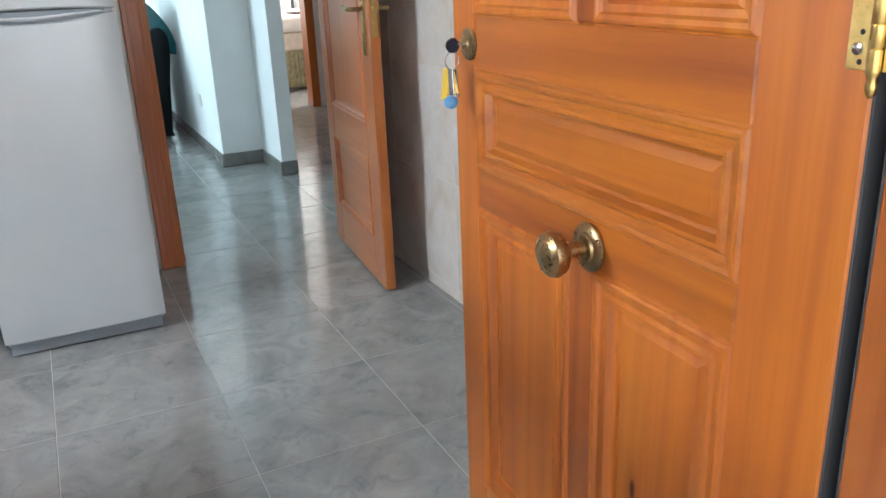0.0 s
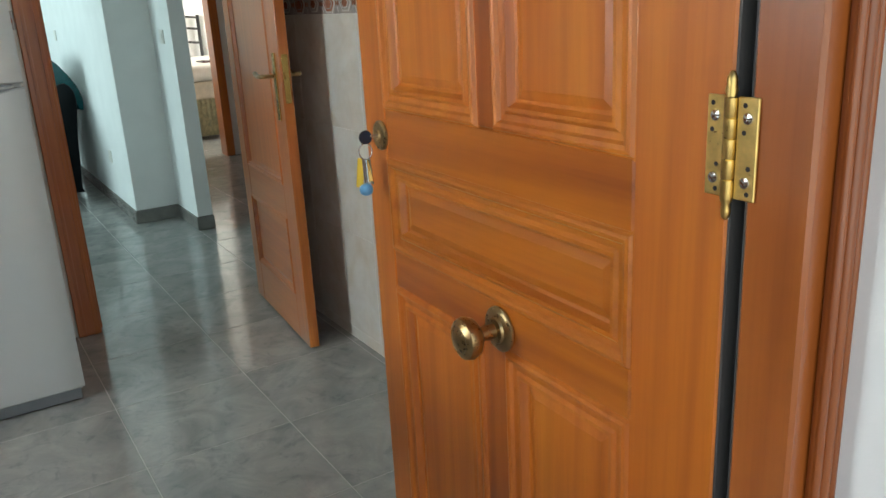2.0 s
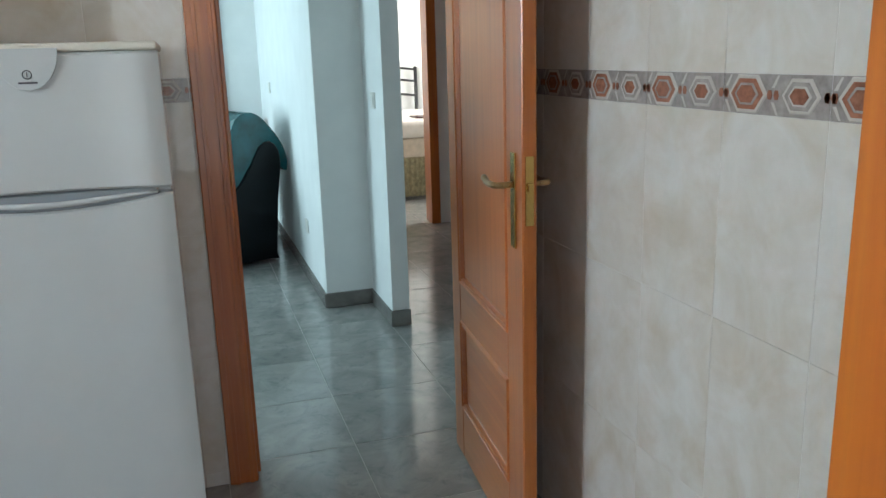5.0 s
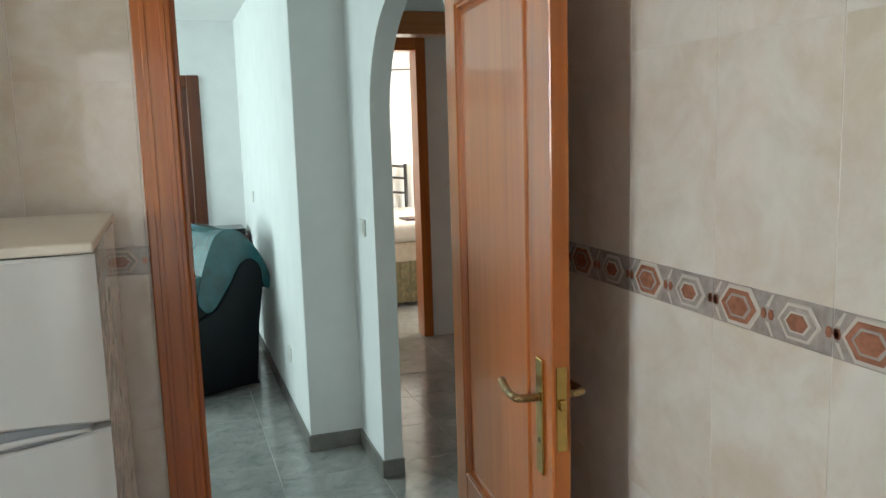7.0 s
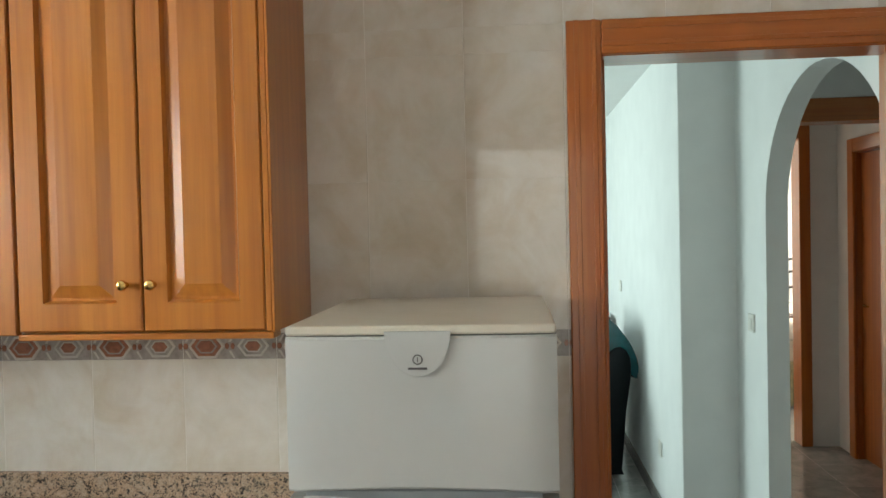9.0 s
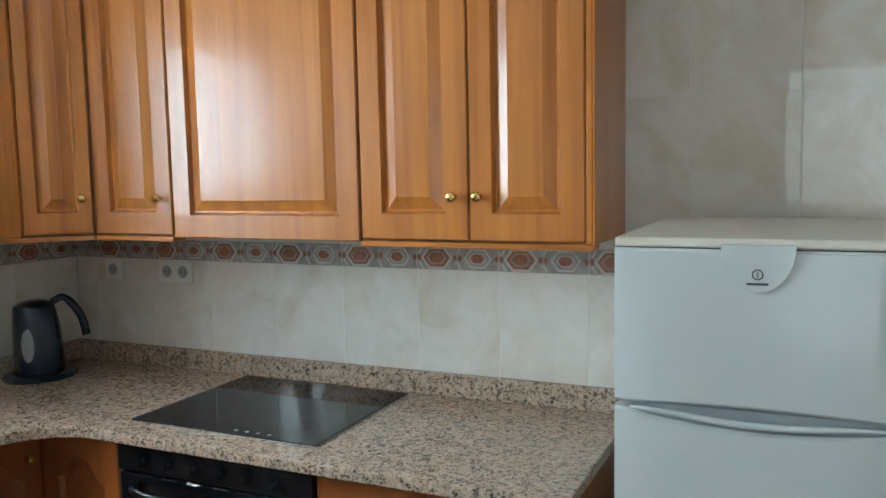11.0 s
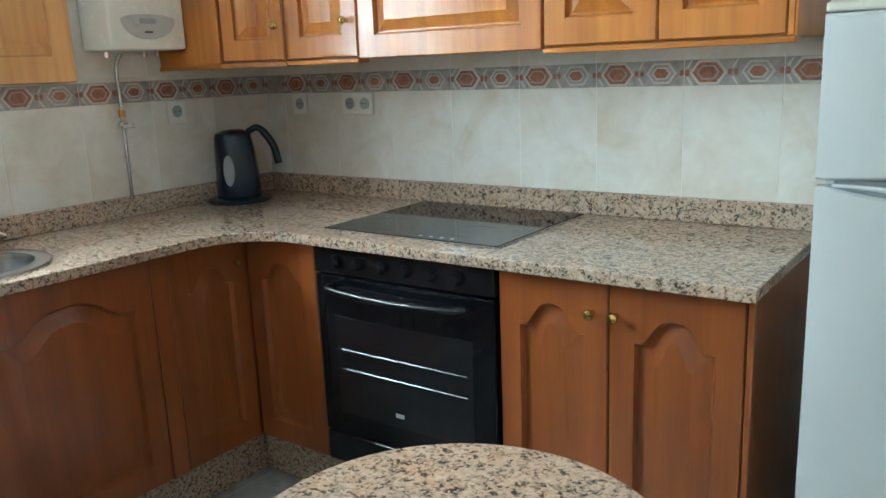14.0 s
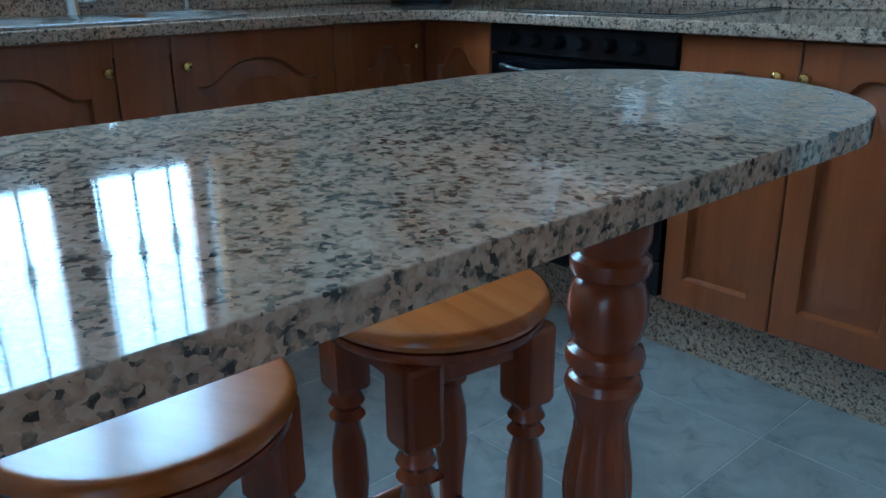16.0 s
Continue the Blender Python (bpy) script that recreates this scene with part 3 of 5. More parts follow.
def hinge(z):
    h = part("hinge", box(-0.009, 0.0155, 0.0005, 0.004, z - 0.05, z + 0.05, 0.001), hinge_brass, entry, "brass butt hinge with screws")
    part("hinge_plate", box(0.0275, 0.052, 0.0005, 0.004, z - 0.05, z + 0.05, 0.001), hinge_brass, h)
    prof = [(0.001, z - 0.072), (0.004, z - 0.069), (0.0055, z - 0.062), (0.004, z - 0.056), (0.006, z - 0.052)]
    for k in range(5):                                # knuckles with fine gaps between them
        prof += [(0.0065, z - 0.0495 + 0.02 * k), (0.0065, z - 0.0315 + 0.02 * k), (0.0055, z - 0.0308 + 0.02 * k)]
    prof += [(0.0048, z + 0.051), (0.0065, z + 0.056), (0.0048, z + 0.061), (0.0055, z + 0.066), (0.003, z + 0.072), (0.001, z + 0.074)]
    part("pin", lathe(prof, 14, at=(0.0215, 0.006, 0)), hinge_brass, h, smooth=40)
    for dx in (0.0025, 0.041):
        for dz in (-0.032, 0.03):
            part("screw", lathe([(0.0062, 0.0), (0.0055, 0.002), (0.001, 0.0032)], 12, at=(dx, 0.0035, z + dz), axis="y"), chrome, h, smooth=40)
        for dz in (-0.043, -0.018, 0.016, 0.042):
            part("screw_hole", lathe([(0.0026, 0.0), (0.0026, 0.0007), (0.0012, 0.0008)], 10, at=(dx + (0.004 if dz > 0 else -0.003), 0.0035, z + dz), axis="y"), shadow_gap, h)


# strip added over the leaf's hinge edge; the gap's shade is its colour
part("edge_seal", box(0.0218, 0.0248, -LT + 0.014, -0.002, 0.012, 2.055), gap_shade_grey, entry, "dark grey strip for gap shade on the hinge edge")
for z in (0.33, 1.13, 1.88):
    hinge(z)

keys = thing("key_ring", "bunch of keys with yellow and blue tags hanging from the lock", "keys", m=Matrix.Translation((0.618, 0.452, 0.0)) @ pose(0, 0, 0, 0, 0, LEAF_ANG))
part("key", box(0.803, 0.813, 0.008, 0.024, 1.050, 1.0535, 0.0008), steel, keys)
part("bow", lathe([(0.012, -0.003), (0.013, 0.0), (0.012, 0.003)], 16, at=(0.808, 0.032, 1.05), axis="x"), dark_plastic, keys, "black key bow", 40)
ring = [(0.808, 0.034 + 0.013 * math.sin(a), 1.040 - 0.015 - 0.015 * math.cos(a)) for a in (2 * math.pi * k / 20 for k in range(21))]
part("ring", tube(ring, 0.0013, 6), steel, keys, smooth=True)
for k, (dy, dz, mat, ln) in enumerate(((0.030, 1.012, steel, 0.050), (0.038, 1.012, steel, 0.045), (0.034, 1.008, brass, 0.04))):
    part("key", moved(box(-0.005, 0.005, -0.001, 0.001, -ln, 0.0, 0.0006), Matrix.Translation((0.808 + 0.004 * k - 0.004, dy, dz)) @ pose(0, 0, 0, 8 * k - 8, 10 * k - 8, 30 * k)), mat, keys)
part("tag", moved(box(-0.007, 0.007, -0.002, 0.002, -0.055, 0.0, 0.0015), Matrix.Translation((0.816, 0.040, 1.012)) @ pose(0, 0, 0, 0, -8, 40)), yellow_tag, keys, "yellow plastic key tag")
part("charm", lathe([(0.004, 0), (0.011, 0.004), (0.013, 0.011), (0.011, 0.018), (0.004, 0.022)], 16, at=(0.804, 0.040, 0.945)), blue_tag, keys, "blue bead charm", True)

# ---- inner door ----
IX0, IX1, IH = 0.386, 1.135, 2.024
frame_i = thing("door_frame", "orange-brown varnished door frame in the tiled kitchen wall", "door frame", kind="structure")
part("jamb", box(IX0 - 0.02, IX0, N - 0.004, N + 0.134, 0, IH + 0.02, 0.002), inner_v, frame_i)
part("jamb", box(IX1, IX1 + 0.02, N - 0.004, N + 0.134, 0, IH + 0.02, 0.002), inner_v, frame_i)
part("head", box(IX0, IX1, N - 0.004, N + 0.134, IH, IH + 0.02, 0.002), inner_x, frame_i)
casing(frame_i, IX0 - 0.002, IX1 - 0.012, IH + 0.002, 0.090, N - 0.0045, 0.012, inner_v, inner_x, -1)
casing(frame_i, IX0 - 0.002, IX1 + 0.002, IH + 0.002, 0.060, N + 0.1345, 0.012, inner_v, inner_x, 1)
part("stop", box(IX0, IX0 + 0.012, N + 0.045, N + 0.085, 0, IH, 0.002), inner_v, frame_i)
part("strike_plate", box(IX0, IX0 + 0.002, N + 0.005, N + 0.03, 0.97, 1.12, 0.0008), brass, frame_i)

I_ANG = math.degrees(math.atan2(2.692 - 3.432, 1.056 - 1.118))
inner = thing("inner_door", "open reddish-brown veneered two-panel door with brass lever handle", "door", kind="structure",
              m=Matrix.Translation((1.118, 3.430, 0.0)) @ pose(0, 0, 0, 0, 0, I_ANG))
IL = 0.744
framed(inner, 0.0, IL, 0.010, 2.018, 0.038, inner_v, wood("veneer_rail", "x", *SAPELE, rough=0.28, coat=0.35, grain=1.6, figure=0.2), [(0.105, 0.62, 0.195, 0.505), (0.105, 0.62, 0.635, 1.895)], mould=0.02, face=-0.038)
for side in (1, -1):
    yf = 0.0 if side > 0 else -0.038
    bm = box(0.668, 0.703, *sorted((yf + side * 0.0005, yf + side * 0.006)), 0.885, 1.125, 0.0028, seg=2)
    pl = part("handle_plate", bm, brass, inner, "long aged brass lever plate")
    pts = curve_points([(0.6855, yf + side * 0.005, 1.045), (0.6855, yf + side * 0.040, 1.045), (0.672, yf + side * 0.052, 1.045), (0.62, yf + side * 0.050, 1.043), (0.572, yf + side * 0.046, 1.05)], 20)
    part("lever", tube(pts, [0.008] * 8 + [0.0085] * (len(pts) - 8), 12), old_brass, pl, smooth=True)
    part("keyhole", lathe([(0.006, 0), (0.006, 0.001), (0.004, 0.0012)], 12, at=(0.6855, yf + side * 0.0062, 0.955), axis="y"), shadow_gap, pl)
part("lock_plate", box(IL, IL + 0.002, -0.030, -0.008, 0.95, 1.12, 0.0008), brass, inner, "brass lock face on the door's edge")
part("latch", box(IL, IL + 0.010, -0.026, -0.012, 1.035, 1.055, 0.002), brass, inner)
for z in (0.25, 1.0, 1.8):
    part("hinge", lathe([(0.006, -0.04), (0.006, 0.04), (0.003, 0.045)], 12, at=(-0.004, 0.006, z)), brass, inner, smooth=40)

# ---- refrigerator ----
FX0, FX1, FY, FH = -0.285, 0.224, 2.795, 1.402
fridge = thing("refrigerator", "white two-door refrigerator with a curved grey handle recess", "refrigerator")
part("body", box(FX0 + 0.004, FX1 - 0.004, FY + 0.052, 3.40, 0.03, FH - 0.012, 0.006, seg=2), enamel, fridge)
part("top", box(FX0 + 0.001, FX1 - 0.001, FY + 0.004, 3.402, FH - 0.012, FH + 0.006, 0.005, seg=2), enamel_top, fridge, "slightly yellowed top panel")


def fridge_door(z0, z1, dip_low=0.0, dip_high=0.0):
    """A door with a slightly bowed front; its lower or upper edge may be scooped for the hand."""
    bm = bmesh.new()
    n = 28
    cols = []
    for k in range(n + 1):
        u = k / n
        x = FX0 + (FX1 - FX0) * u
        bow = 0.010 * (1 - (2 * u - 1) ** 6)
        s = math.sin(math.pi * min(1, max(0, (u - 0.06) / 0.88))) ** 0.7 if 0.06 < u < 0.94 else 0.0
        lo, hi = z0 + dip_low * s, z1 - dip_high * s
        y = FY + 0.010 - bow
        cols.append([bm.verts.new(p) for p in ((x, FY + 0.048, lo), (x, y + 0.005, lo), (x, y, lo + 0.005), (x, y, hi - 0.005), (x, y + 0.005, hi), (x, FY + 0.048, hi))])
    for a, b in zip(cols, cols[1:]):
        for k in range(6):
            bm.faces.new((a[k], a[(k + 1) % 6], b[(k + 1) % 6], b[k]))
    bm.faces.new(cols[0]); bm.faces.new(cols[-1][::-1])
    return bm


d_up = part("freezer_door", fridge_door(1.094, FH - 0.014, 0.008, 0), enamel, fridge, "white freezer door with a half-round badge plate", 40)
d_lo = part("fridge_door", fridge_door(0.055, 1.082, 0, 0.022), enamel, fridge, "tall white refrigerator door", 40)
part("grip", box(FX0 + 0.03, FX1 - 0.03, FY + 0.016, FY + 0.05, 1.054, 1.098, 0.004), grey_plastic, d_lo, "grey curved grip recess")
grip_edge = [(FX0 + 0.03 + (FX1 - FX0 - 0.06) * k / 20, FY + 0.002 - 0.006 * math.sin(math.pi * k / 20), 1.086 - 0.012 * math.sin(math.pi * k / 20) ** 2) for k in range(21)]
part("grip_lip", tube(grip_edge, [0.003 + 0.004 * math.sin(math.pi * k / 20) for k in range(21)], 10), enamel, d_lo, "curved white grip lip", smooth=True)
badge = [(-0.032 + 0.062 * math.cos(a), 1.398 + 0.084 * min(0, math.sin(a)) ) for a in (math.pi + math.pi * k / 20 for k in range(21))]
bm = slab([(x, z) for x, z in badge], 0, 0.006, bev=0.0015)
bdg = part("badge_plate", moved(bm, Matrix.Translation((0, FY - 0.0005, 0)) @ pose(0, 0, 0, 90)), enamel, d_up, "half-round white badge plate")
part("logo", tube([(-0.032 + 0.0085 * math.cos(a), FY - 0.0068, 1.346 + 0.0085 * math.sin(a)) for a in (2 * math.pi * k / 20 for k in range(21))], 0.0011, 6), ink, bdg)
part("logo_bar", box(-0.0328, -0.0312, FY - 0.0078, FY - 0.0064, 1.341, 1.351), ink, bdg)
part("logo_line", box(-0.050, -0.014, FY - 0.0076, FY - 0.0064, 1.3275, 1.3315), ink, bdg)
# added plate; its grey stands for the shadow below the refrigerator
part("kick_plate", box(FX0 + 0.012, FX1 - 0.012, FY + 0.035, FY + 0.05, 0.004, 0.054, 0.002), grey_plastic, fridge, "grey plate standing for the shade under the doors")
for x in (FX0 + 0.05, FX1 - 0.05):
    part("foot", lathe([(0.018, 0.0), (0.018, 0.032)], 14, at=(x, 2.90, 0)), dark_plastic, fridge)
    part("foot", lathe([(0.018, 0.0), (0.018, 0.032)], 14, at=(x, 3.34, 0)), dark_plastic, fridge)

# ---- base cabinets ----
FRONT = 2.852                                  # face of the north run of doors
WFRONT = -1.935                                # face of the west run of doors
Z0, Z1 = 0.155, 0.836
CABINET = "oak base cabinet with arched doors and brass knobs"


def base_door(parent, x0, x1, knob_at, facing="south", z0=Z0 + 0.004, z1=Z1 - 0.004):
    w = x1 - x0 - 0.004
    bm = panel_board(w, z1 - z0, 0.02, min(0.062, w * 0.2), 0.07, arch=0.062, field=0.034, groove=0.014, depth=0.016)
    if facing == "south":
        m = Matrix.Translation((x0 + 0.002, FRONT, z0))
        km = lambda u: (x0 + 0.002 + u, FRONT, 0.757), FACE_S
    else:
        m = Matrix.Translation((WFRONT, x0 + 0.002, z0)) @ pose(0, 0, 0, 0, 0, 90)
        km = lambda u: (WFRONT, x0 + 0.002 + u, 0.757), pose(0, 0, 0, 0, 90)
    d = part("door", moved(bm, m), oak_shaded_v, parent, smooth=30)
    if knob_at is not None:
        knob(d, km[0](knob_at * w), km[1])
    return d


cab = thing("base_cabinet", CABINET + ", beside the refrigerator", "kitchen cabinet", "base cabinets")
part("body", box(-1.006, -0.404, FRONT + 0.0205, N - 0.002, Z0, Z1 - 0.001), oak_shaded_v, cab)
part("side_panel", box(-0.4035, -0.390, FRONT - 0.002, N - 0.002, Z0 - 0.008, Z1, 0.002), oak_shaded_v, cab, "plain varnished oak end panel")
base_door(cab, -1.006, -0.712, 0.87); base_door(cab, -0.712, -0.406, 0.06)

corner = thing("corner_cabinet", "varnished oak corner base cabinet with two arched folding doors", "kitchen cabinet", "base cabinets")
part("body", box(W + 0.01, WFRONT - 0.0205, 2.51, N - 0.002, Z0, Z1 - 0.001), oak_shaded_v, corner)
part("body", box(WFRONT - 0.0205, -1.636, FRONT + 0.0205, N - 0.003, Z0, Z1 - 0.001), oak_shaded_v, corner)
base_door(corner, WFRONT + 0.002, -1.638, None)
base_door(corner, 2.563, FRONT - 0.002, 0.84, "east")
part("filler", box(WFRONT - 0.02, WFRONT, 2.507, 2.561, Z0, Z1, 0.002), oak_shaded_v, corner)

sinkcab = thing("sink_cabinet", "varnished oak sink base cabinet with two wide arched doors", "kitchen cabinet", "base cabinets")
part("body", box(W + 0.01, WFRONT - 0.0205, 1.37, 2.505, Z0, 0.60), oak_shaded_v, sinkcab)
part("rail", box(WFRONT - 0.02, WFRONT - 0.0015, 1.37, 2.505, 0.79, Z1, 0.001), oak_shaded_v, sinkcab)
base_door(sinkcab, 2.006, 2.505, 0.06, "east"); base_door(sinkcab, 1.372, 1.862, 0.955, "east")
part("filler", box(WFRONT - 0.02, WFRONT - 0.0005, 1.864, 2.004, Z0, Z1, 0.002), oak_shaded_v, sinkcab)
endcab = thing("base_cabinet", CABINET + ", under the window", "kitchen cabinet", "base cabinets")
part("body", box(W + 0.01, WFRONT - 0.0205, S + 0.01, 1.368, Z0, Z1 - 0.001), oak_shaded_v, endcab)
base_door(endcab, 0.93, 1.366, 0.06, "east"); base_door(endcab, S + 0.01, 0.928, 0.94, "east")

tagged(link("plinth", box(-1.989, -0.405, 2.91, 2.93, 0.001, Z0 - 0.001, 0.001), stone), "speckled granite plinth under the cabinets", "plinth")
tagged(link("plinth", box(-0.424, -0.404, 2.931, N - 0.01, 0.001, Z0 - 0.009, 0.001), stone), "speckled granite plinth end beside the refrigerator", "plinth")
tagged(link("plinth", box(-2.01, -1.99, S + 0.01, 2.93, 0.001, Z0 - 0.001, 0.001), stone), "speckled granite plinth under the sink run", "plinth")

# ---- worktop ----
SX, SY0, SY1, SR = -2.145, 1.69, 2.115, 0.195


def stadium(cx, y0, y1, r, n=16):
    return [(cx + r * math.cos(math.pi * k / n), y1 + r * math.sin(math.pi * k / n)) for k in range(n + 1)] + [(cx - r * math.cos(math.pi * k / n), y0 - r * math.sin(math.pi * k / n)) for k in range(n + 1)]


def circle(cx, cy, r, n=28):
    return [(cx + r * math.cos(2 * math.pi * k / n), cy + r * math.sin(2 * math.pi * k / n)) for k in range(n)]


WE, NE_, R = -1.890, 2.815, 0.20
fillet = [(WE + R - R * math.cos(a), NE_ - R + R * math.sin(a)) for a in (math.pi / 2 * k / 12 for k in range(13))]
outline = [(W + 0.002, S + 0.002), (WE, S + 0.002)] + fillet + [(-0.382, NE_), (-0.382, N - 0.002), (W + 0.002, N - 0.002)]
worktop = thing("worktop", "polished speckled pink-grey granite L-shaped worktop", "worktop")
part("slab", slab(outline, CT - 0.030, CT, [stadium(SX, SY0, SY1, SR - 0.006)], bev=0.004), stone, worktop)
part("upstand", box(W + 0.022, -0.384, N - 0.022, N - 0.002, CT + 0.0005, 0.936, 0.002), stone, worktop, "low granite upstand")
part("upstand", box(W + 0.002, W + 0.022, S + 0.004, N - 0.002, CT + 0.0005, 0.936, 0.002), stone, worktop, "low granite upstand")

sink = thing("kitchen_sink", "oval stainless steel sink with two round bowls set in the granite", "sink")
part("rim", slab(stadium(SX, SY0, SY1, SR + 0.012), CT + 0.001, CT + 0.007, [circle(SX, SY0, 0.165), circle(SX, SY1, 0.165)], bev=0.002), steel, sink, smooth=40)
for cy in (SY0, SY1):
    bm = bmesh.new()
    prof = [(0.166, CT + 0.006), (0.160, CT - 0.01), (0.156, CT - 0.12), (0.135, CT - 0.15), (0.03, CT - 0.155), (0.002, CT - 0.157)]
    rings = [[bm.verts.new((SX + r * math.cos(2 * math.pi * k / 28), cy + r * math.sin(2 * math.pi * k / 28), z)) for k in range(28)] for r, z in prof]
    for a, b in zip(rings, rings[1:]):
        for k in range(28):
            bm.faces.new((a[k], a[(k + 1) % 28], b[(k + 1) % 28], b[k]))
    bm.faces.new(rings[-1])
    part("bowl", bm, steel, sink, smooth=True)
    part("drain", lathe([(0.03, 0), (0.03, 0.003), (0.01, 0.004)], 20, at=(SX, cy, CT - 0.1565)), chrome, sink)

tap = thing("mixer_tap", "tall chrome mixer tap with a looped lever behind the sink", "tap")
TX, TY = -2.372, 1.93
part("body", lathe([(0.026, CT + 0.001), (0.026, CT + 0.008), (0.021, CT + 0.014), (0.021, CT + 0.075), (0.016, CT + 0.085), (0.017, CT + 0.115), (0.014, CT + 0.12), (0.013, CT + 0.20)], 20, at=(TX, TY, 0)), chrome, tap, smooth=40)
part("spout", tube(curve_points([(TX, TY, CT + 0.195), (TX + 0.012, TY, CT + 0.255), (TX + 0.075, TY + 0.01, CT + 0.295), (TX + 0.15, TY + 0.02, CT + 0.27), (TX + 0.18, TY + 0.03, CT + 0.21)], 28), 0.0115, 12), chrome, tap, smooth=True)
loop = [(TX + 0.03 + 0.012 * math.cos(a), TY + 0.078 + 0.058 * math.cos(a) - 0.008 * math.sin(a), CT + 0.072 + 0.026 * math.cos(a) + 0.017 * math.sin(a)) for a in (2 * math.pi * k / 28 for k in range(29))]
part("lever", tube(loop, 0.006, 10), chrome, tap, "looped chrome lever", True)
part("lever_arm", tube([(TX + 0.005, TY + 0.005, CT + 0.045), (TX + 0.02, TY + 0.026, CT + 0.050)], 0.010, 10), chrome, tap, smooth=True)
ftap = thing("filter_tap", "slim chrome gooseneck filter tap at the worktop's back", "tap")
GX, GY = -2.375, 2.27
part("base", lathe([(0.018, CT + 0.001), (0.018, CT + 0.006), (0.010, CT + 0.012), (0.010, CT + 0.05), (0.006, CT + 0.055)], 16, at=(GX, GY, 0)), chrome, ftap, smooth=40)
part("spout", tube(curve_points([(GX, GY, CT + 0.05), (GX + 0.005, GY - 0.005, CT + 0.15), (GX + 0.03, GY - 0.03, CT + 0.225), (GX + 0.075, GY - 0.07, CT + 0.235), (GX + 0.09, GY - 0.09, CT + 0.195)], 28), 0.0048, 10), chrome, ftap, smooth=True)
part("lever", tube(curve_points([(GX, GY, CT + 0.035), (GX + 0.02, GY + 0.03, CT + 0.045), (GX + 0.03, GY + 0.06, CT + 0.03)], 12), 0.004, 8), chrome, ftap, smooth=True)

# ---- hob and oven ----
hob = thing("hob", "black glass ceramic hob lying flush on the granite worktop", "hob")
part("glass_plate", box(-1.640, -1.040, 2.905, 3.405, CT + 0.001, CT + 0.006, 0.0015), black_glass, hob)
part("edge_trim", box(-1.642, -1.038, 2.9035, 3.4065, CT + 0.0006, CT + 0.0035, 0.001), steel, hob, "thin steel edge trim")
for x, y, r in ((-1.49, 3.03, 0.09), (-1.49, 3.27, 0.072), (-1.19, 3.04, 0.072), (-1.19, 3.28, 0.09)):
    part("cooking_zone", tube([(x + r * math.cos(a), y + r * math.sin(a), CT + 0.0058) for a in (2 * math.pi * k / 40 for k in range(41))], 0.0006, 4), plain("zone_print", (0.05, 0.05, 0.055), 0.2) if "zone_print" not in bpy.data.materials else bpy.data.materials["zone_print"], hob)
for k in range(4):
    part("control", lathe([(0.006, 0), (0.006, 0.0006), (0.004, 0.0008)], 12, at=(-1.30 + 0.035 * k, 2.93, CT + 0.0058)), grey_plastic, hob)

oven = thing("oven", "black built-in oven with a glass door and pale handle", "oven")
OX0, OX1 = -1.630, -1.012
part("body", box(OX0, OX1, FRONT + 0.02, 3.40, 0.16, 0.834), black_enamel, oven)
part("control_panel", box(OX0, OX1, FRONT - 0.010, FRONT + 0.0195, 0.756, 0.834, 0.003), black_enamel, oven)
odoor = part("door", box(OX0 + 0.002, OX1 - 0.002, FRONT - 0.008, FRONT + 0.0195, 0.262, 0.750, 0.004), black_glass, oven, "black glass oven door")
part("window", box(OX0 + 0.07, OX1 - 0.07, FRONT - 0.0095, FRONT - 0.0085, 0.33, 0.63, 0.0004), black_enamel, odoor)
part("drawer", box(OX0 + 0.002, OX1 - 0.002, FRONT - 0.006, FRONT + 0.0195, 0.162, 0.256, 0.003), black_enamel, oven)
hp = curve_points([(OX0 + 0.07, FRONT - 0.008, 0.722), (OX0 + 0.085, FRONT - 0.045, 0.722), (OX0 + 0.16, FRONT - 0.054, 0.716), (OX0 + 0.30, FRONT - 0.056, 0.712), (OX1 - 0.16, FRONT - 0.054, 0.716), (OX1 - 0.085, FRONT - 0.045, 0.722), (OX1 - 0.07, FRONT - 0.008, 0.722)], 36)
part("handle", tube(hp, 0.010, 12), black_enamel, odoor, "curved glossy black bar handle", True)
for k in range(6):
    part("knob", moved(lathe([(0.019, 0), (0.018, 0.012), (0.014, 0.016), (0.013, 0.022), (0.003, 0.023)], 20), Matrix.Translation((OX0 + 0.09 + 0.084 * k, FRONT - 0.0095, 0.796)) @ FACE_S), black_enamel, oven, smooth=40)
for z in (0.47, 0.53):
    part("rack", tube([(OX0 + 0.09, FRONT - 0.0098, z), (OX1 - 0.09, FRONT - 0.0098, z)], 0.0012, 6), steel, odoor, "pale oven rack line behind the glass")
part("badge", box(OX0 + 0.28, OX0 + 0.31, FRONT - 0.0105, FRONT - 0.0095, 0.36, 0.372), grey_plastic, odoor)

# ---- wall cabinets ----
UF, UB, UT = 3.120, 1.36, 2.30
UPPER = "honey oak wall cabinet with panel doors"


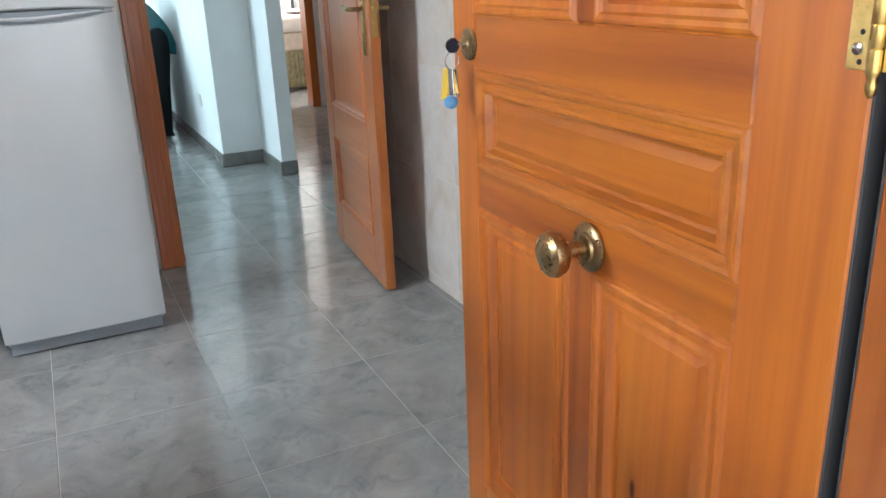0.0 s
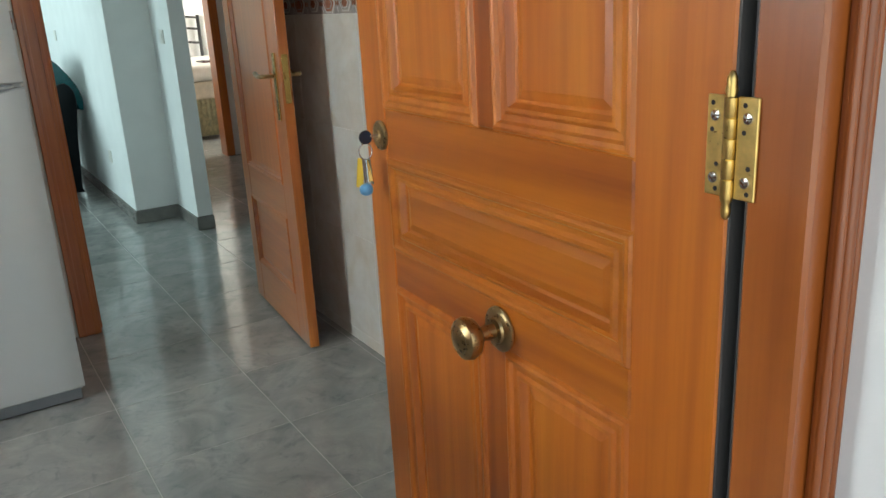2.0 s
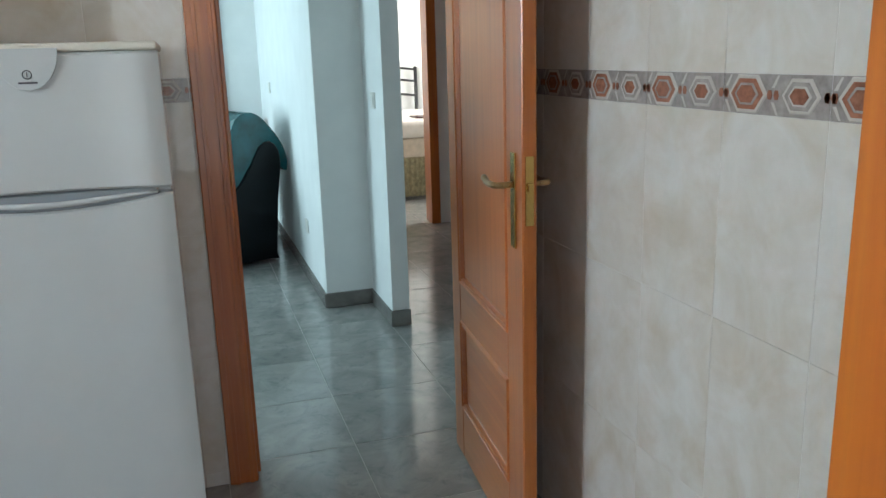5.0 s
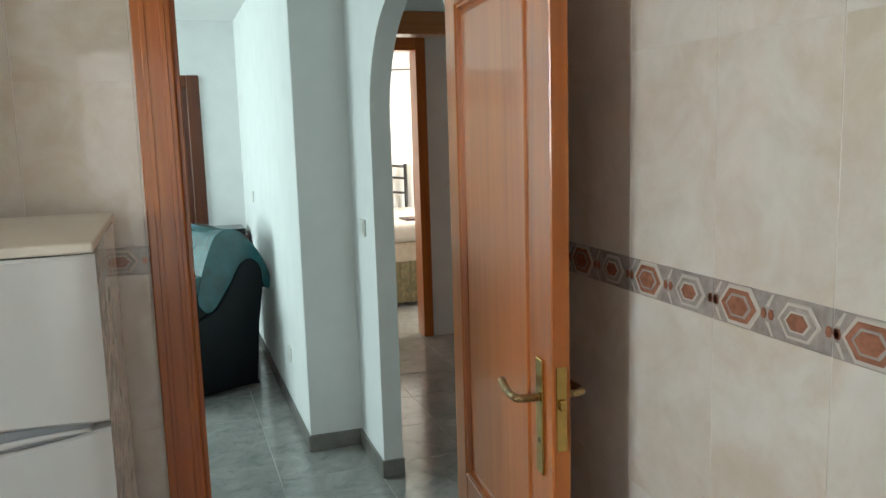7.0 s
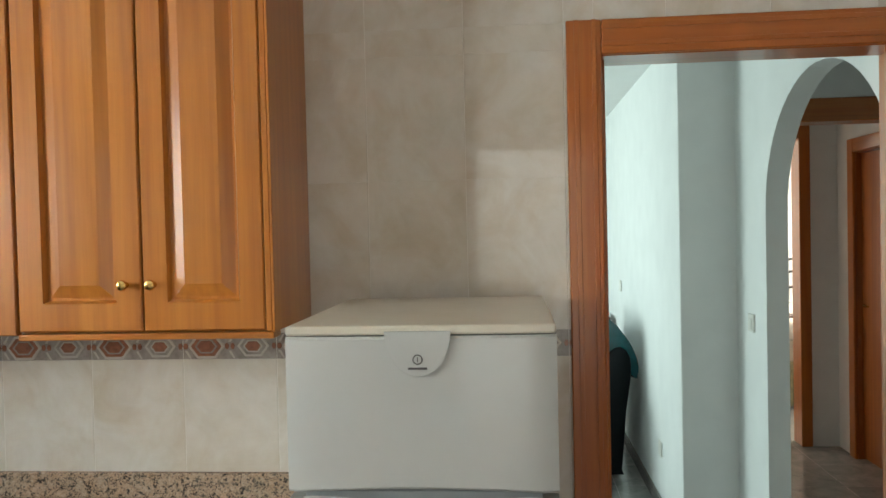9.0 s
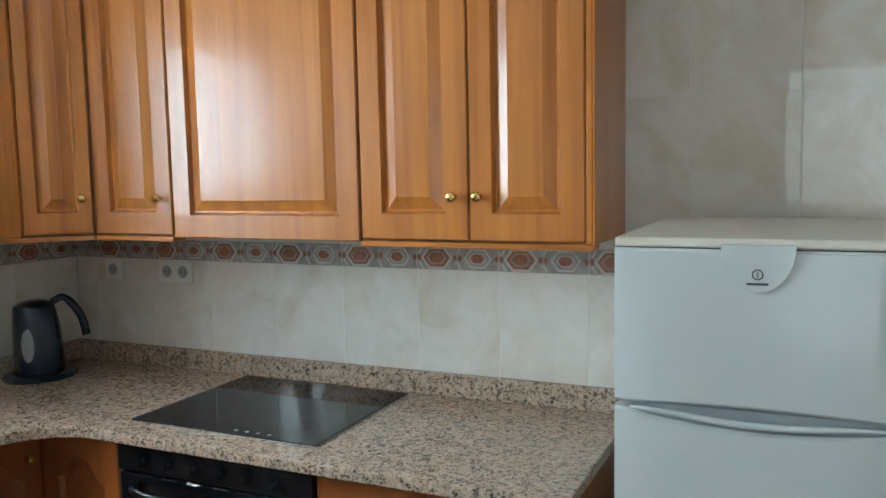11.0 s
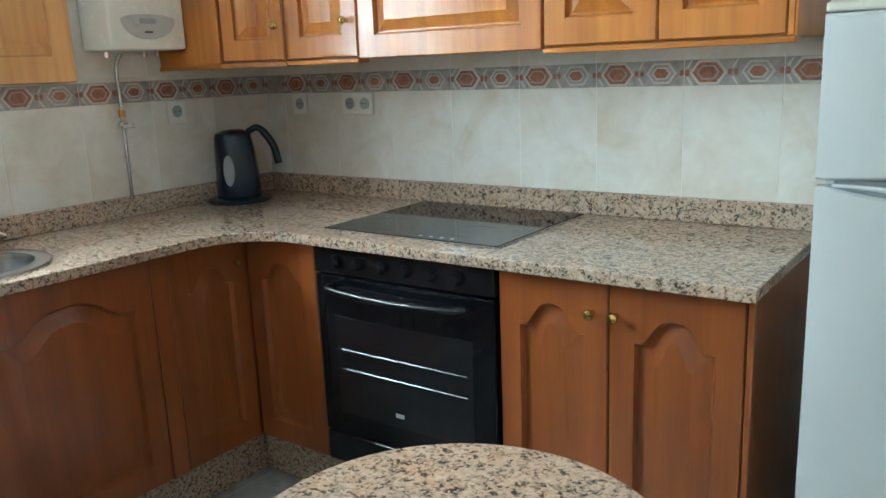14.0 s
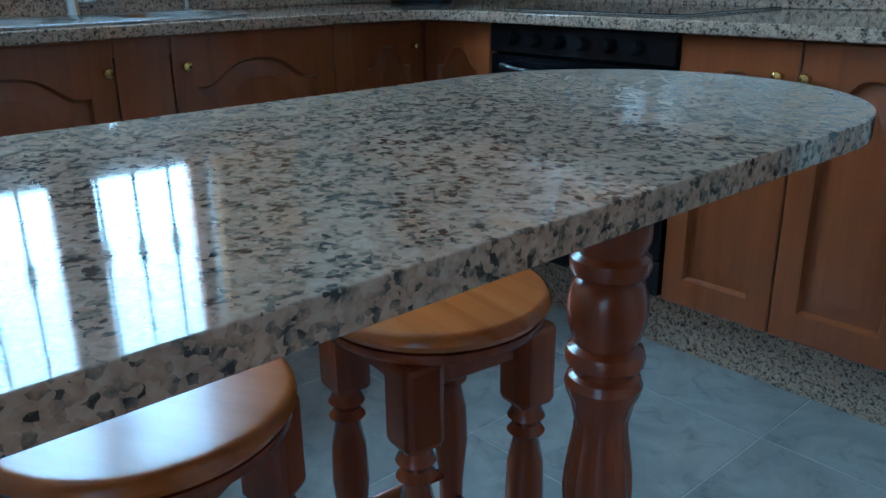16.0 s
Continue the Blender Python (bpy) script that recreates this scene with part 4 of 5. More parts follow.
def upper_door(parent, x0, x1, knob_u, z0=UB + 0.004, m=None):
    w = x1 - x0 - 0.005
    bm = panel_board(w, UT - z0 - 0.004, 0.02, min(0.062, w * 0.2), 0.066, field=0.03, groove=0.012, depth=0.013)
    m = m or Matrix.Translation((x0 + 0.0025, UF, z0))
    d = part("door", moved(bm, m), oak_v, parent, smooth=14)
    if knob_u is not None:
        kb = lathe([(0.0072, 0), (0.0065, 0.004), (0.004, 0.010), (0.0104, 0.016), (0.013, 0.021), (0.011, 0.027), (0.004, 0.030)], 16)
        part("knob", moved(kb, m @ Matrix.Translation((knob_u * w, 0, 1.472 - z0)) @ FACE_S), brass, d, "small brass knob", 40)
    return d


def upper_box(x0, x1, label, lip=True):
    u = thing("wall_cabinet", label, "kitchen cabinet", "wall cabinets")
    part("body", box(x0 + 0.001, x1 - 0.001, UF + 0.0205, N - 0.002, UB, UT, 0.001), oak_v, u)
    if lip:
        part("moulding", box(x0 + 0.002, x1 + 0.004, UF - 0.006, UF + 0.05, UB - 0.016, UB - 0.0005, 0.004, seg=2), oak_x, u)
    return u


u1 = upper_box(-1.018, -0.404, UPPER + ", ending above the refrigerator")
upper_door(u1, -1.018, -0.712, 0.88); upper_door(u1, -0.712, -0.420, 0.09)
part("side_panel", box(-0.4035, -0.398, UF - 0.004, N - 0.002, UB - 0.001, UT, 0.001), oak_v, u1)
part("post", box(-0.4195, -0.4035, UF - 0.002, UF + 0.02, UB, UT, 0.003), oak_v, u1)
u2 = thing("hood_cabinet", "varnished honey oak cabinet hiding the cooker hood, one wide panel door", "kitchen cabinet", "wall cabinets")
part("body", box(-1.650, -1.021, UF + 0.0205, N - 0.002, UB + 0.03, UT, 0.001), oak_v, u2)
upper_door(u2, -1.652, -1.02, None, UB - 0.004)
part("hood_grille", box(-1.64, -1.03, UF + 0.03, N - 0.06, UB + 0.012, UB + 0.0295, 0.002), steel, u2)
u3 = upper_box(-1.962, -1.654, UPPER + ", narrow single door")
upper_door(u3, -1.962, -1.654, 0.88)
u4 = thing("corner_wall_cabinet", "oak corner wall cabinet with slanted door beside the water heater", "kitchen cabinet", "wall cabinets")
c0, c1 = Vector((-2.120, 2.990)), Vector((-1.966, 3.122))
part("body", slab([(W + 0.002, 2.990), (c0.x - 0.012, 2.990), (c0.x - 0.012, 3.002), (c1.x - 0.012, c1.y + 0.012), (c1.x, c1.y + 0.012), (c1.x, N - 0.002), (W + 0.002, N - 0.002)], UB, UT), oak_v, u4)
part("side_panel", box(W + 0.002, c0.x, 2.978, 2.9895, UB - 0.001, UT, 0.002), oak_v, u4)
dm = Matrix.Translation((c0.x, c0.y, UB + 0.004)) @ pose(0, 0, 0, 0, 0, math.degrees(math.atan2(c1.y - c0.y, c1.x - c0.x)))
upper_door(u4, 0, (c1 - c0).length, 0.86, m=dm)
part("moulding", slab([(W + 0.002, 2.975), (c0.x + 0.004, 2.975), (c1.x, c1.y - 0.008), (c1.x, c1.y + 0.05), (W + 0.002, 3.05)], UB - 0.016, UB - 0.0015), oak_x, u4)

# ---- water heater ----
HX, HY0, HY1, HZ0, HZ1 = -2.275, 2.695, 2.972, 1.412, 1.985
heater = thing("water_heater", "white wall-hung gas water heater with a flue pipe", "water heater")
part("casing", box(W + 0.002, HX, HY0, HY1, HZ0, HZ1, 0.010, seg=3), cream_enamel, heater, smooth=40)
ov = [((HY0 + HY1) / 2 + 0.098 * math.cos(a) * (1 if math.sin(a) < 0 else 1.0), 1.505 + (0.062 if math.sin(a) < 0 else 0.016) * math.sin(a)) for a in (2 * math.pi * k / 32 for k in range(32))]
part("control_panel", moved(slab(ov, 0, 0.005, bev=0.0015), Matrix(((0, 0, 1, HX - 0.001), (1, 0, 0, 0), (0, 1, 0, 0), (0, 0, 0, 1)))), panel_grey, heater, "boat-shaped pale grey control panel")
part("display", box(HX + 0.003, HX + 0.005, 2.80, 2.86, 1.492, 1.508, 0.0008), grey_plastic, heater)
part("brand_mark", box(HX + 0.003, HX + 0.005, 2.815, 2.845, 1.463, 1.469, 0.0005), ink, heater)
part("flue", lathe([(0.052, HZ1 - 0.002), (0.052, CEIL - 0.002)], 24, at=(W + 0.10, (HY0 + HY1) / 2 - 0.01, 0)), white_plastic, heater, "white round flue pipe", 40)
part("collar", lathe([(0.06, HZ1 - 0.001), (0.06, HZ1 + 0.02), (0.053, HZ1 + 0.024)], 24, at=(W + 0.10, (HY0 + HY1) / 2 - 0.01, 0)), white_plastic, heater, smooth=40)
for y in (2.74, 2.88, 2.93):
    part("stub", lathe([(0.008, HZ0 - 0.02), (0.008, HZ0 + 0.002)], 10, at=(W + 0.06, y, 0)), chrome, heater)
pipe = thing("gas_pipe", "thin grey gas pipe with a chrome stopcock on the tiled wall", "pipe")
PX, PY = W + 0.028, 2.79
part("run", tube(curve_points([(W + 0.05, PY + 0.01, HZ0 + 0.001), (PX, PY, 1.36), (PX, PY, 1.25), (PX, PY, 0.937)], 18), 0.0065, 10), steel, pipe, smooth=True)
part("stopcock", lathe([(0.010, 0), (0.016, 0.006), (0.016, 0.024), (0.010, 0.03)], 14, at=(PX, PY - 0.015, 1.175), axis="y"), chrome, pipe, smooth=40)
part("lever", box(PX + 0.008, PX + 0.016, PY - 0.010, PY + 0.035, 1.165, 1.178, 0.002), chrome, pipe)
part("nut", lathe([(0.011, 1.20), (0.011, 1.225)], 6, at=(PX, PY, 0)), brass, pipe)

# ---- kettle ----
kettle = thing("electric_kettle", "dark blue plastic electric kettle on its base", "kettle")
KX, KY = -2.318, 3.170
part("base", lathe([(0.114, CT + 0.001), (0.118, CT + 0.007), (0.112, CT + 0.015), (0.085, CT + 0.022)], 32, at=(KX, KY, 0)), dark_plastic, kettle, smooth=40)
bm = lathe([(0.078, CT + 0.023), (0.080, CT + 0.03), (0.078, CT + 0.10), (0.070, CT + 0.18), (0.060, CT + 0.235), (0.055, CT + 0.25), (0.03, CT + 0.262), (0.004, CT + 0.264)], 32, at=(KX, KY, 0))
for v in bm.verts:                                  # the spout's lip leans forward
    h = (v.co.z - CT - 0.15) / 0.1
    if h > 0 and v.co.y < KY:
        v.co.y -= 0.022 * h * (KY - v.co.y) / 0.06
part("jug", bm, dark_plastic, kettle, smooth=50)
part("handle", tube(curve_points([(KX + 0.02, KY + 0.045, CT + 0.250), (KX + 0.05, KY + 0.075, CT + 0.262), (KX + 0.085, KY + 0.105, CT + 0.20), (KX + 0.098, KY + 0.115, CT + 0.13)], 20), [0.012] * 8 + [0.014] * 11, 12), dark_plastic, kettle, smooth=True)
gg = [(0.020 * math.cos(a), 0.055 * math.sin(a)) for a in (2 * math.pi * k / 24 for k in range(24))]
part("water_gauge", moved(slab(gg, 0, 0.006, bev=0.001), Matrix.Translation((KX + 0.035, KY - 0.066, CT + 0.12)) @ pose(0, 0, 0, 90, 0, 25)), grey_plastic, kettle, "oval clear water gauge")


# ---- sockets ----
def socket_plate(x, y, z, n, facing):
    s = thing("wall_socket", "white plastic wall socket on cream tiles", "socket", m=Matrix.Translation((x, y, z)) @ pose(0, 0, 0, 0, 0, {"south": 0, "east": 90}[facing]))
    w = 0.075 * n
    part("plate", box(-w / 2, w / 2, -0.010, -0.0005, -0.04, 0.04, 0.004, seg=2), white_plastic, s)
    for k in range(n):
        cx = (k - (n - 1) / 2) * 0.071
        part("well", moved(lathe([(0.021, 0), (0.021, 0.0012), (0.017, 0.0014)], 20), Matrix.Translation((cx, -0.0095, 0)) @ FACE_S), grey_plastic, s)
        for dx in (-0.008, 0.008):
            part("hole", moved(lathe([(0.003, 0), (0.003, 0.002)], 8), Matrix.Translation((cx + dx, -0.0098, 0)) @ FACE_S), ink, s)
    return s


socket_plate(-1.955, N, 1.205, 2, "south")
socket_plate(-2.245, N, 1.205, 1, "south")
socket_plate(W, 3.02, 1.205, 1, "east")
sw = thing("light_switch", "small white light switch on the plaster wall", "switch")
part("plate", box(1.186, 1.195, 4.94, 5.02, 1.10, 1.18, 0.003), white_plastic, sw)
part("rocker", box(1.182, 1.1865, 4.955, 5.005, 1.115, 1.165, 0.002), white_plastic, sw)

# ---- kitchen window ----
win = thing("window_1", "brown wooden kitchen window with two panes and folded-back shutters", "window", kind="structure")
WY0, WY1, WZ0, WZ1 = 1.44, 2.32, 1.33, 2.14
XF = W - 0.05
for y0, y1 in ((WY0, WY0 + 0.05), (WY1 - 0.05, WY1)):
    part("frame", box(XF - 0.05, XF, y0, y1, WZ0, WZ1, 0.003), jamb_v, win)
for z0, z1 in ((WZ0, WZ0 + 0.04), (WZ1 - 0.05, WZ1)):
    part("frame", box(XF - 0.05, XF, WY0 + 0.05, WY1 - 0.05, z0, z1, 0.003), jamb_v, win)
part("mullion", box(XF - 0.05, XF + 0.01, 1.815, 1.945, WZ0 + 0.04, WZ1 - 0.05, 0.003), jamb_v, win)
for y0, y1 in ((WY0 + 0.05, 1.815), (1.945, WY1 - 0.05)):
    p = part("pane", box(XF - 0.03, XF - 0.026, y0, y1, WZ0 + 0.04, WZ1 - 0.05), glass, win)
    p.visible_shadow = False
part("sill", box(W - 0.18, W + 0.012, WY0, WY1, WZ0 - 0.03, WZ0 - 0.001, 0.003), stone, win)
for y0, y1, side in ((WY1 + 0.005, 2.645, 1), (1.115, WY0 - 0.005, -1)):
    bm = panel_board(y1 - y0, WZ1 - WZ0 + 0.02, 0.03, 0.07, 0.08, field=0.03)
    part("shutter", moved(bm, Matrix.Translation((W + 0.038, y0, WZ0 - 0.01)) @ pose(0, 0, 0, 0, 0, 90)), glare_pine, win, "varnished pine shutter folded against the wall, window glare in its colour")
grille = thing("window_grille", "black iron bars outside the kitchen window", "grille")
for k in range(7):
    y = 1.51 + 0.123 * k
    part("bar", lathe([(0.006, 1.30), (0.006, 1.62), (0.016, 1.66), (0.016, 1.69), (0.006, 1.73), (0.006, 2.18)], 10, at=(W - 0.19, y, 0)), dark_metal, grille, smooth=40)
for z in (1.315, 2.165):
    part("rail", box(W - 0.196, W - 0.184, 1.43, 2.33, z - 0.012, z + 0.012, 0.002), dark_metal, grille)

# ---- peninsula table and stools ----
TBX, TBY, TBR = -0.396, 1.780, 0.221
table = thing("breakfast_table", "granite breakfast table with a rounded end on a turned wooden leg", "table")
tt = [(TBX + TBR * math.cos(math.pi * k / 32), TBY + TBR * math.sin(math.pi * k / 32)) for k in range(33)] + [(TBX - TBR, S + 0.003), (TBX + TBR, S + 0.003)]
part("tabletop", slab(tt, CT - 0.021, CT, bev=0.0028), stone, table, "polished speckled granite top")
leg_prof = [(0.048, 0.018), (0.052, 0.030), (0.052, 0.045), (0.038, 0.055), (0.042, 0.07), (0.047, 0.12), (0.044, 0.22), (0.040, 0.36), (0.043, 0.46), (0.048, 0.53), (0.046, 0.56), (0.037, 0.592), (0.036, 0.608), (0.042, 0.632), (0.049, 0.646), (0.051, 0.655), (0.047, 0.665), (0.041, 0.669), (0.043, 0.674), (0.051, 0.682), (0.052, 0.690), (0.049, 0.698), (0.040, 0.704), (0.045, 0.714), (0.050, 0.730), (0.0515, 0.746), (0.050, 0.762), (0.044, 0.777), (0.038, 0.782), (0.048, 0.787), (0.051, 0.796), (0.050, 0.805), (0.043, 0.811), (0.045, 0.818), (0.048, 0.824), (0.049, 0.8645)]
leg_prof = [(r * 0.86, z - 0.108 if z > 0.56 else (z - 0.018) * 0.434 / 0.542) for r, z in leg_prof] + [(0.044, 0.765), (0.044, 0.8465)]


def turned_leg(at, prof, flutes=None):
    bm = lathe(prof, 48, at=at)
    if flutes:
        for v in bm.verts:
            z = v.co.z - at[2]
            if flutes[0] < z < flutes[1]:
                dx, dy = v.co.x - at[0], v.co.y - at[1]
                a = math.atan2(dy, dx)
                f = 1 - 0.07 * abs(math.sin(a * 8))
                v.co.x, v.co.y = at[0] + dx * f, at[1] + dy * f
    return bm


dense = []
for (r0, z0), (r1, z1) in zip(leg_prof, leg_prof[1:]):
    k_ = 2 if z1 - z0 > 0.04 else 1
    dense += [(r0 + (r1 - r0) * k / k_, z0 + (z1 - z0) * k / k_) for k in range(k_)]
dense.append(leg_prof[-1])
part("leg", turned_leg((-0.408, 1.796, 0.0), dense, (0.06, 0.520)), turned, table, "turned and fluted dark red wooden leg", 28)
part("bracket", box(TBX - 0.12, TBX + 0.12, S + 0.003, S + 0.04, CT - 0.10, CT - 0.0215, 0.003), turned, table)


def build_stool(m):
    st = thing("stool", "round-topped varnished pine stool with four turned red-brown legs", "stool", "stools at the table", m=m)
    part("seat", lathe([(0.148, 0.542), (0.160, 0.546), (0.165, 0.555), (0.1625, 0.565), (0.1575, 0.5695), (0.154, 0.5703), (0.150, 0.5705), (0.01, 0.5705)], 48), stool_wood, st, "glossy light pine round seat", 40)
    part("rim", lathe([(0.128, 0.5270), (0.155, 0.5270), (0.158, 0.531), (0.158, 0.5410), (0.128, 0.5415)], 48), turned, st, "dark red-brown rim under the seat", 40)
    for k in range(4):
        part("apron", moved(box(-0.062, 0.062, 0.088, 0.106, 0.480, 0.5265, 0.003), pose(0, 0, 0, 0, 0, 90 * k)), turned, st)
    prof = [(0.016, 0.0), (0.020, 0.02), (0.022, 0.06), (0.017, 0.08), (0.023, 0.10), (0.017, 0.12), (0.018, 0.16), (0.025, 0.24), (0.023, 0.30), (0.016, 0.34), (0.024, 0.352), (0.016, 0.364), (0.024, 0.376), (0.018, 0.39), (0.021, 0.40)]
    prof = [(r * 1.15, z * 1.01) for r, z in prof]
    for k in range(4):
        a = math.pi / 4 + k * math.pi / 2
        lx, ly = 0.134 * math.cos(a), 0.134 * math.sin(a)
        bm = lathe(prof, 20, at=(lx, ly, 0))
        lg = part("leg", bm, turned, st, smooth=50)
        part("block", box(lx - 0.030, lx + 0.030, ly - 0.030, ly + 0.030, 0.402, 0.5265, 0.010, seg=2), turned, lg)
    for k in range(4):
        a0, a1 = math.pi / 4 + k * math.pi / 2, math.pi / 4 + (k + 1) * math.pi / 2
        part("stretcher", tube([(0.134 * math.cos(a0), 0.134 * math.sin(a0), 0.13 + 0.05 * (k % 2)), (0.134 * math.cos(a1), 0.134 * math.sin(a1), 0.13 + 0.05 * (k % 2))], 0.010, 10), turned, st, smooth=True)
    return st


stool_a = build_stool(Matrix.Translation((-0.712, 1.808, 0.0)) @ pose(0, 0, 0, 0, 0, -7))
copy_thing(stool_a, Matrix.Translation((-0.70, 1.385, 0.0)) @ pose(0, 0, 0, 0, 0, 30))

# ---- living room ----
chair = thing("armchair", "dark teal leather armchair turned half away in the living room", "armchair",
              m=Matrix.Translation((0.80, 6.40, 0)) @ pose(0, 0, 0, 0, 0, 20) @ Matrix.Translation((-0.80, -6.40, 0)))
AY0, AY1 = 6.42, 7.25
STAND = Matrix(((1, 0, 0, 0), (0, 0, 1, 0), (0, 1, 0, 0), (0, 0, 0, 1)))      # an outline in x and z, drawn out along y
part("base", box(0.0, 0.72, AY0 + 0.05, AY1 - 0.05, 0.03, 0.36, 0.03, seg=3), leather_black, chair, smooth=50)


def side_run(points, y0, y1, bev, n=40):
    pts = curve_points([(x + 0.03, 0, z * 1.06) for x, z in points + points[:1]], n)
    return moved(slab([(p.x, p.z) for p in pts[:-1]], y0, y1, bev=bev), STAND)


part("backrest", side_run([(0.50, 0.04), (0.74, 0.03), (0.775, 0.10), (0.81, 0.40), (0.83, 0.62), (0.76, 0.74), (0.60, 0.70), (0.50, 0.40)], AY0 + 0.015, AY1 - 0.015, 0.02), leather_black, chair, "black leather back and side", 60)
part("headrest", side_run([(0.885, 0.585), (0.893, 0.66), (0.86, 0.76), (0.79, 0.86), (0.71, 0.94), (0.63, 0.965), (0.55, 0.93), (0.49, 0.82), (0.44, 0.68), (0.42, 0.56), (0.50, 0.50), (0.66, 0.68), (0.80, 0.70), (0.855, 0.60)], AY0 - 0.02, AY1 + 0.02, 0.035, 70), leather, chair, "rolled glossy teal cushion", 60)
for y0, y1 in ((AY0, AY0 + 0.20), (AY1 - 0.20, AY1)):
    part("arm", side_run([(-0.02, 0.06), (0.05, 0.03), (0.50, 0.03), (0.60, 0.10), (0.60, 0.62), (0.50, 0.66), (0.35, 0.60), (0.10, 0.58), (-0.02, 0.54), (-0.05, 0.40)], y0, y1, 0.05), leather_black, chair, smooth=60)
    part("arm_pad", side_run([(-0.04, 0.52), (0.10, 0.565), (0.35, 0.585), (0.50, 0.65), (0.52, 0.72), (0.40, 0.70), (0.20, 0.65), (0.02, 0.63), (-0.06, 0.58)], y0 - 0.012, y1 + 0.012, 0.025), leather, chair, "padded teal armrest", 60)
part("seat_cushion", box(-0.04, 0.50, AY0 + 0.20, AY1 - 0.20, 0.34, 0.50, 0.06, seg=5), leather, chair, smooth=60)
for y0, y1 in ((AY0 - 0.034, AY0 + 0.05), (AY1 - 0.05, AY1 + 0.034)):
    part("side_panel", side_run([(0.10, 0.03), (0.72, 0.03), (0.765, 0.06), (0.80, 0.40), (0.835, 0.60), (0.83, 0.72), (0.77, 0.78), (0.69, 0.75), (0.61, 0.62), (0.52, 0.51), (0.35, 0.45), (0.05, 0.43), (-0.02, 0.36), (-0.01, 0.10)], y0, y1, 0.014), leather_black, chair, "black leather side panel", 60)
for x in (0.06, 0.64):
    for y in (AY0 + 0.10, AY1 - 0.10):
        part("foot", lathe([(0.02, 0.0), (0.024, 0.032)], 12, at=(x, y, 0)), dark_plastic, chair)

for k in range(4):                                   # soft folds where the seat meets the back
    part("fold", tube(curve_points([(0.40 - 0.03 * k, AY0 + 0.22, 0.56 - 0.012 * k), (0.41 - 0.03 * k, (AY0 + AY1) / 2, 0.585 - 0.012 * k), (0.40 - 0.03 * k, AY1 - 0.22, 0.56 - 0.012 * k)], 12), 0.022, 10), leather, chair, smooth=True)
cabl = thing("low_cabinet", "dark red low cabinet against the living room's far wall", "cabinet")
part("body", box(0.60, 0.905, 7.62, 8.08, 0.02, 0.80, 0.006), mahogany, cabl)
part("top", box(0.58, 0.906, 7.60, 8.085, 0.8005, 0.83, 0.004), mahogany, cabl)
part("door", box(0.605, 0.90, 7.602, 7.6195, 0.06, 0.78, 0.004), mahogany, cabl)
setb = thing("audio_set", "flat black electronic set on the low cabinet", "player")
part("case", box(0.62, 0.89, 7.66, 7.98, 0.8305, 0.875, 0.006), black_enamel, setb)
gd = thing("garden_door", "brown wooden garden door with a narrow sunlit pane", "door", kind="structure")
part("frame", box(0.50, 0.58, 8.12, 8.20, 0.0, 2.0, 0.004), dark_v, gd)
part("frame", box(-0.32, -0.24, 8.12, 8.20, 0.0, 2.0, 0.004), dark_v, gd)
part("head", box(-0.24, 0.50, 8.12, 8.20, 1.92, 2.0, 0.004), dark_v, gd)
part("casing", box(0.54, 0.64, 8.08, 8.0995, 0.0, 2.06, 0.006), dark_v, gd)
part("casing", box(-0.40, 0.5395, 8.08, 8.0995, 1.96, 2.06, 0.006), dark_v, gd)
part("stile", box(0.385, 0.498, 8.14, 8.18, 0.01, 1.915, 0.004), dark_v, gd)
part("stile", box(-0.238, -0.13, 8.14, 8.18, 0.01, 1.915, 0.004), dark_v, gd)
part("rail", box(-0.1295, 0.3845, 8.14, 8.18, 0.01, 0.85, 0.004), dark_v, gd)
part("rail", box(-0.1295, 0.3845, 8.14, 8.18, 1.80, 1.915, 0.004), dark_v, gd)
gp = part("pane", box(-0.1295, 0.3845, 8.157, 8.163, 0.85, 1.80), glass, gd)
gp.visible_shadow = False
part("knob", lathe([(0.02, 0), (0.012, 0.02), (0.024, 0.04), (0.02, 0.06)], 16, at=(0.44, 8.08, 1.0), axis="y"), old_brass, gd, smooth=40)
sw2 = thing("light_switch", "small white switch on the living room wall", "switch")
part("plate", box(0.923, 0.932, 7.3, 7.38, 1.10, 1.18, 0.003), white_plastic, sw2)
sk2 = thing("wall_socket", "small white socket low on the living room wall", "socket")
part("plate", box(0.923, 0.932, 5.75, 5.83, 0.32, 0.40, 0.003), white_plastic, sk2)

# ---- bedroom ----
bf = thing("bedroom_frame", "orange-brown wooden bedroom door frame", "door frame", kind="structure")
part("jamb", box(1.372, 1.45, 7.13, 7.29, 0.002, 2.258, 0.004), inner_v, bf)
part("jamb", box(2.137, 2.213, 7.13, 7.29, 0.002, 2.258, 0.004), inner_v, bf)
part("head", box(1.4505, 2.1365, 7.13, 7.29, 2.16, 2.258, 0.004), inner_x, bf)
cf = thing("corridor_frame", "orange-brown wooden doorway frame across the corridor", "door frame", kind="structure")
part("head", box(1.287, 2.398, 5.21, 5.36, 2.045, 2.154, 0.005), inner_x, cf)
part("jamb", box(2.31, 2.398, 5.21, 5.36, 0.001, 2.0445, 0.005), inner_v, cf)
part("jamb", box(1.287, 1.33, 5.215, 5.36, 0.001, 2.0445, 0.005), inner_v, cf)
sd = thing("side_door", "closed brown wooden door in the corridor wall", "door", kind="structure")
part("leaf", box(2.43, 2.468, 6.165, 6.835, 0.01, 2.02, 0.004), inner_v, sd)
part("casing", box(2.375, 2.3995, 6.835, 6.925, 0.0, 2.12, 0.005), inner_v, sd)
